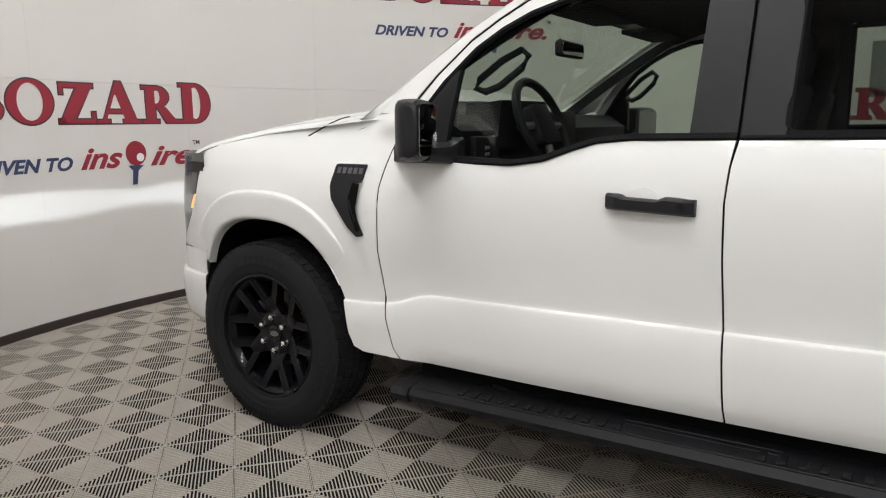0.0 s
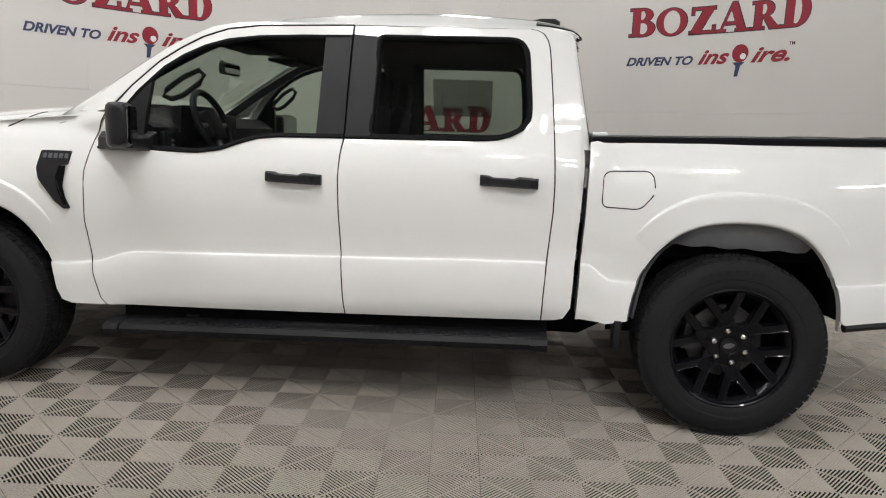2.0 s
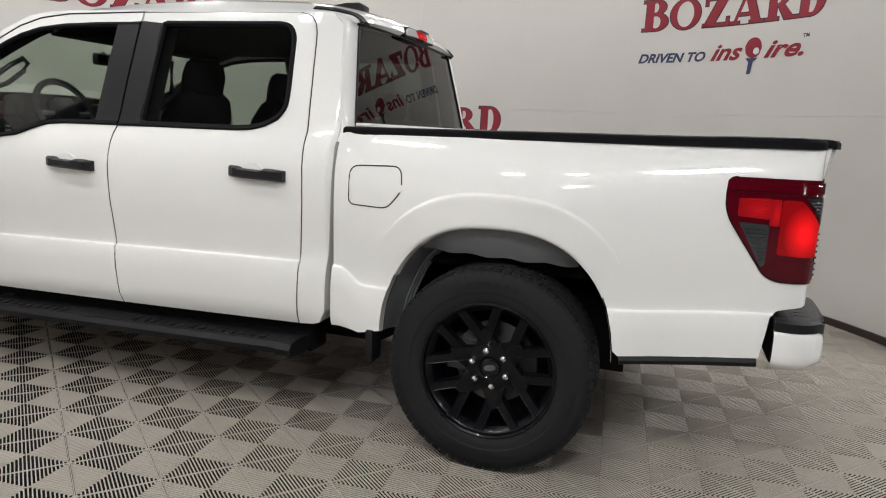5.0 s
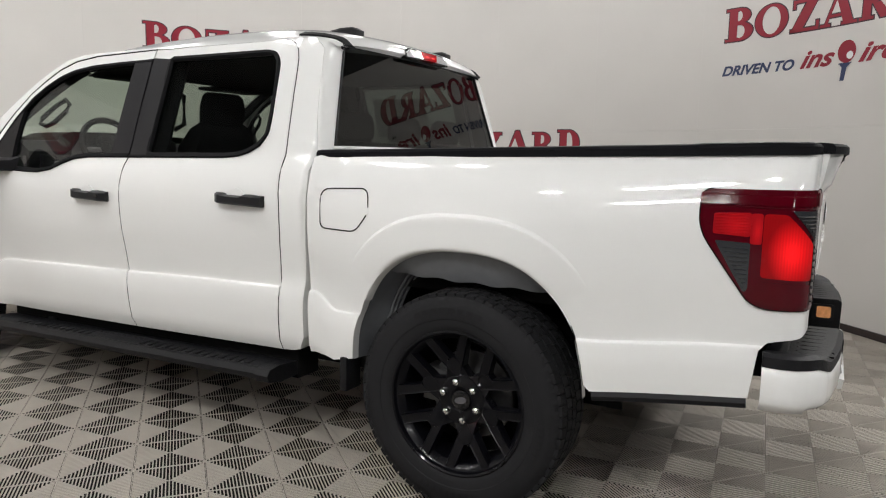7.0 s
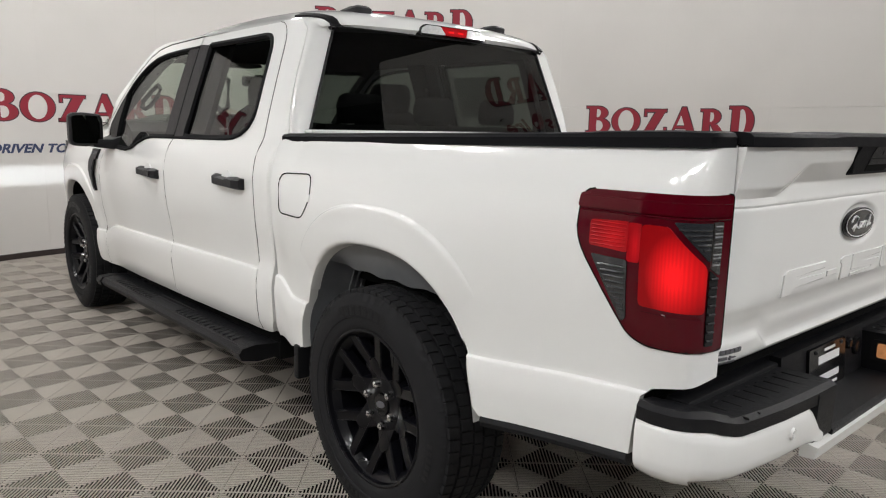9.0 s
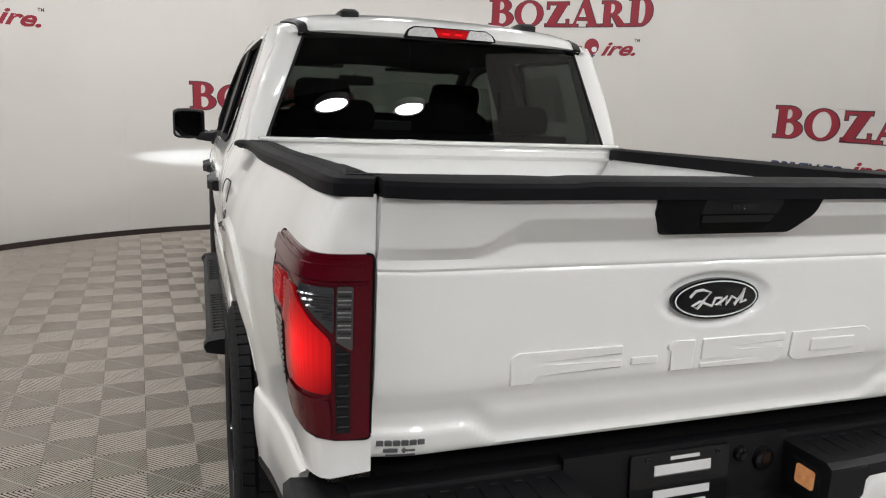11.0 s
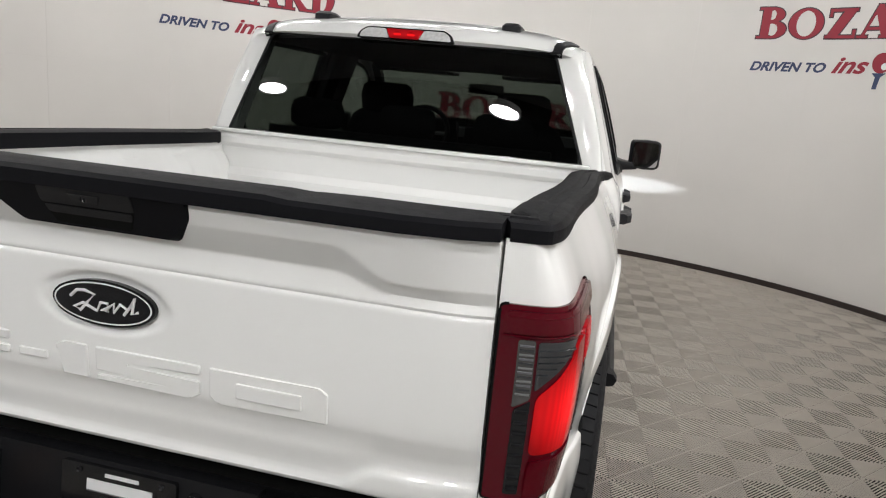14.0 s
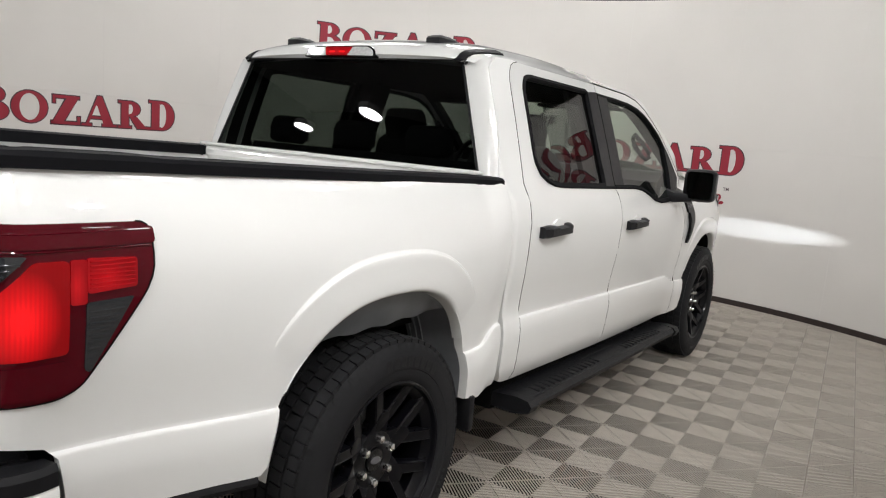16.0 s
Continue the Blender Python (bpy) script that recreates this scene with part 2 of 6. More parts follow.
def prism(outline, lo, hi, place, bevel=0.0):
    """The outline in (u, v) as a solid from w = lo to w = hi; place(u, v, w) gives the point."""
    bm = bmesh.new()
    low = [bm.verts.new((u, v, lo)) for u, v in outline]
    high = [bm.verts.new((u, v, hi)) for u, v in outline]
    n = len(outline)
    bm.faces.new(low[::-1])
    top = bm.faces.new(high)
    for i in range(n):
        bm.faces.new((low[i], low[(i + 1) % n], high[(i + 1) % n], high[i]))
    if bevel:
        bmesh.ops.bevel(bm, geom=list(top.edges), offset=bevel, segments=2, affect="EDGES", profile=0.5)
    for v in bm.verts:
        v.co = Vector(place(*v.co))
    bmesh.ops.recalc_face_normals(bm, faces=bm.faces[:])
    return bm


def tube(path, r, n=8, closed=False):
    """A round bar of radius r along the points of path."""
    bm = bmesh.new()
    path = [Vector(p) for p in path]
    k = len(path)
    rings = []
    for i, p in enumerate(path):
        a = path[i - 1] if (i or closed) else p
        b = path[(i + 1) % k] if (i < k - 1 or closed) else p
        d = (b - a).normalized()
        side = d.cross(Vector((0, 0, 1)))
        if side.length < 0.1:
            side = d.cross(Vector((0, 1, 0)))
        side.normalize()
        up = side.cross(d)
        rings.append([bm.verts.new(p + side * r * math.cos(2 * math.pi * j / n) + up * r * math.sin(2 * math.pi * j / n)) for j in range(n)])
    for i in range(k if closed else k - 1):
        q = rings[(i + 1) % k]
        for j in range(n):
            bm.faces.new((rings[i][j], rings[i][(j + 1) % n], q[(j + 1) % n], q[j]))
    if not closed:
        bm.faces.new(rings[0][::-1])
        bm.faces.new(rings[-1])
    return bm


def lathe(profile, n=64, close=False):
    """(y, r) pairs turned round the y axis."""
    bm = bmesh.new()
    rings = [[bm.verts.new((r * math.sin(2 * math.pi * j / n), y, r * math.cos(2 * math.pi * j / n))) for j in range(n)] for y, r in profile]
    for i in range(len(rings) - (0 if close else 1)):
        q = rings[(i + 1) % len(rings)]
        for j in range(n):
            bm.faces.new((rings[i][j], rings[i][(j + 1) % n], q[(j + 1) % n], q[j]))
    bmesh.ops.recalc_face_normals(bm, faces=bm.faces[:])
    return bm


def sweep(sections):
    """A closed skin through rings of points, capped at both ends."""
    bm = bmesh.new()
    rings = [[bm.verts.new(p) for p in s] for s in sections]
    n = len(rings[0])
    for a, b in zip(rings, rings[1:]):
        for j in range(n):
            bm.faces.new((a[j], a[(j + 1) % n], b[(j + 1) % n], b[j]))
    bm.faces.new(rings[0][::-1])
    bm.faces.new(rings[-1])
    bmesh.ops.recalc_face_normals(bm, faces=bm.faces[:])
    return bm


def sheet(us, vs, surf):
    """An open grid of quads on surf(u, v)."""
    bm = bmesh.new()
    g = [[bm.verts.new(surf(u, v)) for v in vs] for u in us]
    for i in range(len(us) - 1):
        for j in range(len(vs) - 1):
            bm.faces.new((g[i][j], g[i + 1][j], g[i + 1][j + 1], g[i][j + 1]))
    bmesh.ops.recalc_face_normals(bm, faces=bm.faces[:])
    return bm


def join(*bms):
    """The first mesh with all the others added to it."""
    for b in bms[1:]:
        me = bpy.data.meshes.new("joined")
        b.to_mesh(me)
        b.free()
        bms[0].from_mesh(me)
        bpy.data.meshes.remove(me)
    return bms[0]


def span(a, b, n):
    return [a + (b - a) * i / n for i in range(n + 1)]


def text_mesh(words, size, shear=0.0, depth=0.0, width=None, bold=0.022):
    """Flat letters in the built-in font, as a bmesh in (u, v), with its width; squeezed to a width if one is given."""
    cu = bpy.data.curves.new("letters", "FONT")
    cu.body, cu.size, cu.shear, cu.extrude, cu.offset = words, size, shear, depth, size * bold
    ob = bpy.data.objects.new("letters", cu)
    me = bpy.data.meshes.new_from_object(ob)
    bm = bmesh.new()
    bm.from_mesh(me)
    bpy.data.meshes.remove(me)
    bpy.data.objects.remove(ob)
    bpy.data.curves.remove(cu)
    lo = min(v.co.x for v in bm.verts)
    hi = max(v.co.x for v in bm.verts)
    k = width / (hi - lo) if width else 1.0
    for v in bm.verts:
        v.co.x = (v.co.x - lo) * k
    return bm, (hi - lo) * k

# ---------------------------------------------------------------- the round booth


def polar(az, r, z):
    return (CX + r * math.cos(radians(az)), r * math.sin(radians(az)), z)


def arc_block(az0, az1, r0, r1, z0, z1, d=2.0):
    n = max(1, int((az1 - az0) / d))
    return sweep([[polar(a, r0, z0), polar(a, r1, z0), polar(a, r1, z1), polar(a, r0, z1)] for a in span(az0, az1, n)])


AZ0, AZ1 = 22.5, 279.6
wall_round = tagged(new("wall_round"), "round booth wall of smooth warm-white laminate panels", kind="structure")
count = 17
for i in range(count):
    a0 = AZ0 + (AZ1 - AZ0) * i / count
    a1 = AZ0 + (AZ1 - AZ0) * (i + 1) / count
    for z0, z1 in ((0.0, 1.6165), (1.618, 3.13)):
        part("panel", arc_block(a0 + 0.004, a1 - 0.004, RW, RW + 0.05, z0, z1, 1.0), WALL, wall_round)
part("backing", arc_block(AZ0, AZ1, RW + 0.052, RW + 0.09, 0.0, 3.13), WALL, wall_round)
tagged(part("baseboard", arc_block(AZ0, AZ1, RW - 0.022, RW - 0.001, 0.0, 0.055, 1.0), BASE), "dark rubber edge strip along the foot of the round wall", kind="structure")

# the hall round the booth, plain and unseen; its walls are added to close the place
tagged(part("ground", sheet(span(-9, 9, 8), span(-9, 9, 8), lambda u, v: (u, v, -0.022)), CONCRETE), "plain concrete ground under and round the booth", kind="structure")
for name, a, b in (("wall_north", (-9, 9, 0), (9, 9.15, 4.6)), ("wall_south", (-9, -9.15, 0), (9, -9, 4.6)),
                   ("wall_east", (9, -9, 0), (9.15, 9, 4.6)), ("wall_west", (-9.15, -9, 0), (-9, 9, 4.6))):
    tagged(part(name, box(a, b), HALL), "unseen plain dark grey hall wall beyond the booth", kind="structure")
tagged(part("ceiling", box((-9.1, -9.1, 4.6), (9.1, 9.1, 4.7)), CEIL), "plain pale hall ceiling", kind="structure")

# round lamps out of view: four set from reflections, the others added for brightness
disc = lathe([(0.0, 0.0001), (0.0, 0.20), (0.02, 0.205)], 40)
bmesh.ops.rotate(disc, verts=disc.verts[:], cent=(0, 0, 0), matrix=Matrix.Rotation(radians(90), 3, "X"))
disc_me = mesh_of("diffuser", disc, LAMPDISC)
far_me = disc_me.copy()
far_me.materials[0] = LAMPFAR
rimb = lathe([(0.0, 0.207), (-0.006, 0.215), (-0.006, 0.235), (0.07, 0.235), (0.07, 0.0001)], 40)
bmesh.ops.rotate(rimb, verts=rimb.verts[:], cent=(0, 0, 0), matrix=Matrix.Rotation(radians(90), 3, "X"))
rim_me = mesh_of("housing", rimb, LAMPRIM)
# from reflections: azimuths 0, 11.5, -34, -45; the rest are added fill
SPOTS = [(a, 3.3, 4.1) for a in (34, 60, 86, 112, 138, 164, 190)] + [(0, 6.26, 3.4), (11.5, 6.75, 3.4), (-34, 6.96, 3.4), (-45, 9.0, 3.4), (-72, 6.3, 3.4)] + [(a, 2.7, 4.1) for a in (216, 236, 255, 272)] + [(a, 5.6, 4.5) for a in (-82, -70, -58, 20, 36, 54, 72, 92)] + [(205, 2.6, 4.3)]
for az, r, height in SPOTS:
    x, y, z = polar(az, r, height)
    one = tagged(new("ceiling_lamp"), "unseen round white ceiling lamp, switched on", "lamp", "ring of ceiling lamps")
    one.location = (x, y, z)
    wide = 1.15 if r > 5 else 1.12 if az > 210 else 1.0
    part("diffuser", far_me if r > 5 else disc_me, None, one).scale = (wide, wide, 1)
    part("housing", rim_me, None, one).scale = (wide, wide, 1)
    part("rod", tube([(0, 0, 0.06), (0, 0, 4.6 - height)], 0.004), LAMPRIM, one)

# ---------------------------------------------------------------- wall signs


def on_wall(bm, az_left, z0, off):
    """Lays a flat mesh on the wall: u runs to the right as one faces it."""
    for v in bm.verts:
        u, h, d = v.co
        v.co = polar(az_left - math.degrees(u / RW), RW - off - d, z0 + h)
    return bm


def ring_shape(outer, inner):
    """A flat shape between two outlines of equal count."""
    bm = bmesh.new()
    a = [bm.verts.new((u, v, 0)) for u, v in outer]
    b = [bm.verts.new((u, v, 0)) for u, v in inner]
    n = len(a)
    for i in range(n):
        bm.faces.new((a[i], a[(i + 1) % n], b[(i + 1) % n], b[i]))
    return bm


def oval(cx, cy, rx, ry, n=40):
    return [(cx + rx * math.cos(2 * math.pi * i / n), cy + ry * math.sin(2 * math.pi * i / n)) for i in range(n)]


def flat(outline):
    bm = bmesh.new()
    bm.faces.new([bm.verts.new((u, v, 0)) for u, v in outline])
    return bm


def fine(bm, d=0.05):
    """Cuts a flat mesh in strips, so that it can follow the round wall."""
    lo = min(v.co.x for v in bm.verts)
    hi = max(v.co.x for v in bm.verts)
    for c in steps(lo, hi, d):
        bmesh.ops.bisect_plane(bm, geom=bm.verts[:] + bm.edges[:] + bm.faces[:], dist=1e-5, plane_co=(c, 0, 0), plane_no=(1, 0, 0))
    return bm


def bar(u0, v0, u1, v1):
    return flat([(u0, v0), (u1, v0), (u1, v1), (u0, v1)])


def d_frame(u0, u1, v0, v1, tu, tv, grow):
    """A plain block frame with a round right side; tu and tv are its thickness across and upright."""
    def shape(gu, gv):
        r = (v1 - v0) / 2
        pts = [(u0 + gu, v0 + gv)]
        for i in range(17):
            a = -math.pi / 2 + math.pi * i / 16
            pts.append((u1 - (u1 - u0) * 0.55 + ((u1 - u0) * 0.55 - gu) * math.cos(a), (v0 + v1) / 2 + (r - gv) * math.sin(a)))
        pts.append((u0 + gu, v1 - gv))
        return pts
    return ring_shape(shape(-grow, -grow), shape(tu, tv))


def name_shapes(grow):
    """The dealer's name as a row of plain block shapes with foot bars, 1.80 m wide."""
    g = grow
    foot = lambda u0, u1, v0, v1: bar(u0 - g, v0 - g, u1 + g, v1 + g)
    s = []
    s.append(d_frame(0.035, 0.245, 0.150, 0.292, 0.082, 0.026, g))
    s.append(d_frame(0.035, 0.275, 0.0, 0.165, 0.082, 0.026, g))
    s.append(foot(0.0, 0.12, 0.0, 0.022))
    s.append(foot(0.0, 0.12, 0.270, 0.292))
    s.append(ring_shape(oval(0.455, 0.136, 0.160 + g, 0.140 + g), oval(0.455, 0.136, 0.088, 0.117)))
    s.append(flat([(0.645 - g, -g), (0.745 + g, -g), (0.905 + g, 0.262 + g), (0.800 - g, 0.262 + g)]))
    s.append(foot(0.665, 0.905, 0.236, 0.262))
    s.append(foot(0.660, 0.685, 0.190, 0.262))
    s.append(foot(0.645, 0.905, 0.0, 0.026))
    s.append(foot(0.885, 0.912, 0.0, 0.075))
    s.append(ring_shape([(0.955 - g, -g), (1.235 + g, -g), (1.115 + g, 0.285 + g), (1.075 - g, 0.285 + g)], [(0.985, 0.0), (1.142, 0.0), (1.072, 0.195), (1.062, 0.195)]))
    s.append(foot(1.005, 1.155, 0.070, 0.092))
    s.append(foot(0.925, 1.020, 0.0, 0.022))
    s.append(foot(1.120, 1.260, 0.0, 0.022))
    s.append(d_frame(1.305, 1.490, 0.115, 0.265, 0.072, 0.026, g))
    s.append(foot(1.305, 1.377, 0.0, 0.130))
    s.append(foot(1.275, 1.405, 0.0, 0.022))
    s.append(foot(1.275, 1.400, 0.243, 0.265))
    s.append(flat([(1.385 - g, 0.118), (1.460, 0.118), (1.565 + g, -g), (1.465 - g, -g)]))
    s.append(foot(1.470, 1.580, 0.0, 0.022))
    s.append(d_frame(1.605, 1.835, 0.0, 0.292, 0.082, 0.028, g))
    s.append(foot(1.575, 1.690, 0.0, 0.022))
    s.append(foot(1.575, 1.690, 0.270, 0.292))
    return [fine(x) for x in s]


def wall_sign(az, z):
    """One sign: a row of red block shapes with a dark outline, and the slogan under it."""
    top = tagged(new("wall_sign"), "red block sign with navy slogan on the booth wall", "sign", "signs on the booth wall")
    top.location = polar(az, RW, z)

    def put(ob):
        ob.matrix_parent_inverse = Matrix.Translation(top.location).inverted()

    for i, (edge, face) in enumerate(zip(name_shapes(0.010), name_shapes(0.0))):
        put(part("block_outline", on_wall(edge, az, z, 0.002), SIGNEDGE, top))
        put(part("block", on_wall(face, az, z, 0.004), SIGNRED, top))
    t, wd = text_mesh("DRIVEN TO", 0.118, 0.30, width=0.72, bold=0.036)
    put(part("slogan", on_wall(fine(t, 0.1), az + 0.1, z - 0.305, 0.003), SIGNNAVY, top))
    t, wd = text_mesh("ins", 0.205, 0.42, width=0.325, bold=0.028)
    put(part("slogan_end", on_wall(fine(t, 0.1), az - math.degrees(0.765 / RW), z - 0.305, 0.003), SIGNRED, top))
    put(part("paddle", on_wall(fine(flat(oval(1.195, -0.215, 0.082, 0.088))), az, z, 0.003), SIGNRED, top))
    put(part("ball", on_wall(fine(flat(oval(1.226, -0.245, 0.030, 0.030, 20))), az, z, 0.0045), WHITEP, top))
    put(part("handle", on_wall(fine(flat([(1.125, -0.302), (1.250, -0.302), (1.205, -0.338), (1.188, -0.440), (1.150, -0.440), (1.160, -0.338)])), az, z, 0.0037), SIGNNAVY, top))
    t, wd = text_mesh("ire.", 0.205, 0.42, width=0.385, bold=0.028)
    put(part("slogan_end", on_wall(fine(t, 0.1), az - math.degrees(1.305 / RW), z - 0.305, 0.003), SIGNRED, top))
    t, wd = text_mesh("TM", 0.045, 0.0, width=0.060)
    put(part("trade_mark", on_wall(t, az - math.degrees(1.665 / RW), z - 0.165, 0.003), SIGNEDGE, top))
    return top


for az, z in ((64.8, 2.42), (150.9, 2.42), (235.6, 2.36), (108.9, 1.34), (195.1, 1.34), (279.2, 1.32)):
    wall_sign(az, z)

# ---------------------------------------------------------------- the pickup truck
truck = tagged(new("pickup_truck"), "white four-door pickup truck with black wheels, parked on the ribbed floor", "truck")

ZC = curve_through([(-2.6, 0.63), (-1.34, 0.645), (-1.17, 0.66), (-0.98, 0.715), (-0.8, 0.722), (0.04, 0.748), (1.0, 0.768), (1.17, 0.768),
                    (1.29, 0.70), (1.42, 0.698), (2.31, 0.722), (2.8, 0.765), (3.05, 0.775)])
SIDE = curve_through([(-0.36, 0.885), (-0.32, 0.915), (-0.285, 0.945), (-0.25, 0.966), (-0.22, 0.975), (-0.17, 0.980), (-0.10, 0.986), (-0.075, 0.9875), (-0.05, 0.986), (-0.025, 0.983), (-0.010, 0.9805),
                      (-0.005, 0.979), (-0.001, 0.975), (0.002, 0.9695), (0.006, 0.9685), (0.013, 0.9690), (0.03, 0.9705), (0.10, 0.978), (0.20, 0.992), (0.30, 0.999), (0.38, 1.000), (0.45, 0.989), (0.51, 0.970),
                      (0.56, 0.946), (0.60, 0.925), (0.66, 0.88), (0.75, 0.82)])
UPPER = curve_through([(1.28, 0.951), (1.31, 0.942), (1.40, 0.915), (1.55, 0.866), (1.70, 0.814), (1.76, 0.793), (1.80, 0.778), (1.83, 0.764), (1.90, 0.73)])
PLAN = curve_through([(-2.75, 0.60), (-2.68, 0.74), (-2.58, 0.84), (-2.45, 0.905), (-2.25, 0.95), (-1.85, 0.975), (-1.2, 0.985), (-0.5, 1.005), (0.1, 1.008), (0.5, 1.003), (0.95, 0.992),
                      (1.15, 0.985), (1.8, 0.983), (2.1, 0.970), (2.35, 0.946), (2.5, 0.930), (2.65, 0.918), (2.80, 0.911), (2.86, 0.907), (2.90, 0.902),
                      (2.92, 0.897), (2.95, 0.883), (2.98, 0.857), (3.01, 0.822), (3.045, 0.769), (3.06, 0.757)])
CORNER = curve_through([(-3, -3), (2.80, 2.80), (2.86, 2.86), (2.90, 2.899), (2.92, 2.917), (2.95, 2.940), (2.98, 2.956), (3.01, 2.965), (3.045, 2.972), (3.06, 2.975)])
WHEELS = ((-1.845, 0.375), (1.845, 0.425))          # along the truck, and the height of the arch's middle


def arch_measure(x, z):
    """1 on the edge of the nearer wheel arch, growing outwards."""
    best = 9.0
    for wx, wz in WHEELS:
        dx = abs(x - wx) / 0.475
        dz = max(0.0, z - wz) / 0.57
        best = min(best, (dx ** 2.5 + dz ** 2.5) ** 0.4)
    return best


def half_width(s, z):
    """Half the body's width at the place s along it and the height z."""
    d = z - ZC(s)
    k = step01(2.92, 3.045, s)
    y = (SIDE(d) * (1 - k) + k) * PLAN(s)
    if z > 1.26 and -1.42 < s < 1.15:
        k = step01(1.25, 1.34, z) * step01(-1.42, -1.08, s)
        y = y * (1 - k) + UPPER(z) * k * (1 - (0.035 + 0.022 * step01(1.55, 1.80, z)) * step01(0.92, 1.14, s))
    m = arch_measure(s, z)
    if m < 1.4:
        y += 0.006 * (1 - step01(1.05, 1.35, m))
    return y


def side_surface(sgn, off=0.0):
    def at(s, z):
        k = step01(2.90, 3.0, s)
        return (CORNER(s) + off * k, sgn * (half_width(s, z) + off * (1 - 0.7 * k)), z)
    return at


def arch(i, grow=0.0, n=26, low=0.52):
    """The edge of a wheel arch from its front foot over the top to its rear foot."""
    wx, wz = WHEELS[i]
    out = []
    for k in range(n + 1):
        a = math.pi * (1 - k / n)
        c, s = math.cos(a), math.sin(a)
        r = 1 / (abs(c) ** 2.5 + abs(s) ** 2.5) ** 0.4
        out.append((wx + (0.475 + grow) * r * c, wz + (0.57 + grow) * r * s))
    return out


FLARE = curve_through([(0.975, -0.035), (0.985, -0.004), (0.995, 0.006), (1.01, 0.0100), (1.04, 0.0105), (1.10, 0.0100), (1.16, 0.0110), (1.19, 0.0120), (1.205, 0.0118),
                       (1.212, 0.0095), (1.218, 0.0040), (1.224, 0.0010), (1.235, -0.0010), (1.25, -0.0022), (1.27, -0.004)])


def wheel_flare(i, sgn):
    """The raised painted band round a wheel arch, dying out at its feet."""
    wx, wz = WHEELS[i]
    foot = 0.70 if i == 0 else 0.762

    def at(a, m):
        c, s = math.cos(a), math.sin(a)
        r = 1 / (abs(c) ** 2.5 + abs(s) ** 2.5) ** 0.4
        k = m if i or m < 1.0 else 1 + (m - 1) * 0.9
        x, z = wx + 0.475 * k * r * c, wz + 0.57 * k * r * s
        fade = step01(foot, foot + 0.20, wz + 0.57 * r * s)
        off = FLARE(m)
        if m > 0.99:
            off = off * fade - 0.003 * (1 - fade)
        return (x, sgn * (half_width(x, z) + off), z)
    ms = [0.975, 0.98, 0.985, 0.99, 0.995, 1.002, 1.01, 1.02, 1.04, 1.07, 1.10, 1.13, 1.16, 1.18, 1.19, 1.197, 1.203, 1.208, 1.213, 1.218, 1.223, 1.228, 1.235, 1.25, 1.27]
    lo = next(q / 200 for q in range(200) if at(q / 200, 1.0)[2] > foot)
    part("wheel_flare", sheet(span(lo, math.pi - lo, 60), ms, at), PAINT, truck, "white raised wheel arch flare", 0.9)


def side_panel(name, outline, sgn, parent, mat=PAINT, off=0.0, depth=0.02, d=0.045, label="", extra=()):
    pts = []
    for i, p in enumerate(outline):
        a, b = Vector(p), Vector(outline[(i + 1) % len(outline)])
        n = max(1, int((b - a).length / 0.05))
        pts += [tuple(a + (b - a) * j / n) for j in range(n)]
    pts = [(s, z - ZC(s)) for s, z in pts]
    lo, hi = min(p[0] for p in pts), max(p[0] for p in pts)
    zl, zh = min(p[1] for p in pts), max(p[1] for p in pts)
    us = [c for c in steps(lo, hi, d)] + [e for e in extra if lo < e < hi]
    vs = [c for c in steps(zl, zh, d) if abs(c) > 0.025] + [c for c in (-0.022, -0.015, -0.010, -0.0075, -0.005, -0.003, -0.001, 0.002, 0.006, 0.013, 0.02) if zl < c < zh]
    lay = side_surface(sgn, off)
    bm = panel(pts, lambda s, v: lay(s, v + ZC(s)), us, vs, depth,
               lambda s, v: (-step01(2.90, 3.0, s), -sgn * (1 - step01(2.90, 3.0, s)), 0))
    return part(name, bm, mat, parent, label, 0.5)


GAP_F = [(-1.125, 0.445), (-1.155, 0.48), (-1.185, 0.60), (-1.212, 0.86), (-1.203, 1.10), (-1.175, 1.24), (-1.115, 1.375)]
GAP_M = [(0.062, 0.470), (0.054, 0.57), (0.045, 0.75), (0.034, 0.95), (0.030, 1.12), (0.036, 1.22), (0.046, 1.30), (0.046, 1.815)]
GAP_R = [(0.985, 0.490), (0.988, 0.62), (0.995, 0.77), (1.010, 1.00), (1.010, 1.12), (1.000, 1.32), (0.984, 1.52), (0.968, 1.69), (0.962, 1.735), (0.951, 1.770), (0.932, 1.797), (0.905, 1.811), (0.87, 1.817)]
F_WIN = [(-1.145, 1.212), (-0.64, 1.212), (-0.53, 1.228), (-0.44, 1.262), (-0.36, 1.287), (-0.26, 1.297), (0.042, 1.302)]
F_TOP = [(-1.06, 1.345), (-0.96, 1.478), (-0.85, 1.590), (-0.76, 1.650), (-0.66, 1.698), (-0.55, 1.730), (-0.40, 1.748), (-0.20, 1.756), (0.040, 1.760)]
R_WIN = [(0.052, 1.302), (0.66, 1.312), (0.74, 1.318), (0.80, 1.335), (0.855, 1.365), (0.885, 1.41), (0.884, 1.48), (0.868, 1.66), (0.860, 1.715), (0.835, 1.755), (0.79, 1.766), (0.30, 1.764), (0.052, 1.760)]
SEAM = [(-1.10, 1.385), (-1.00, 1.505), (-0.88, 1.622), (-0.78, 1.690), (-0.68, 1.746), (-0.56, 1.786), (-0.40, 1.806), (0.046, 1.817)]


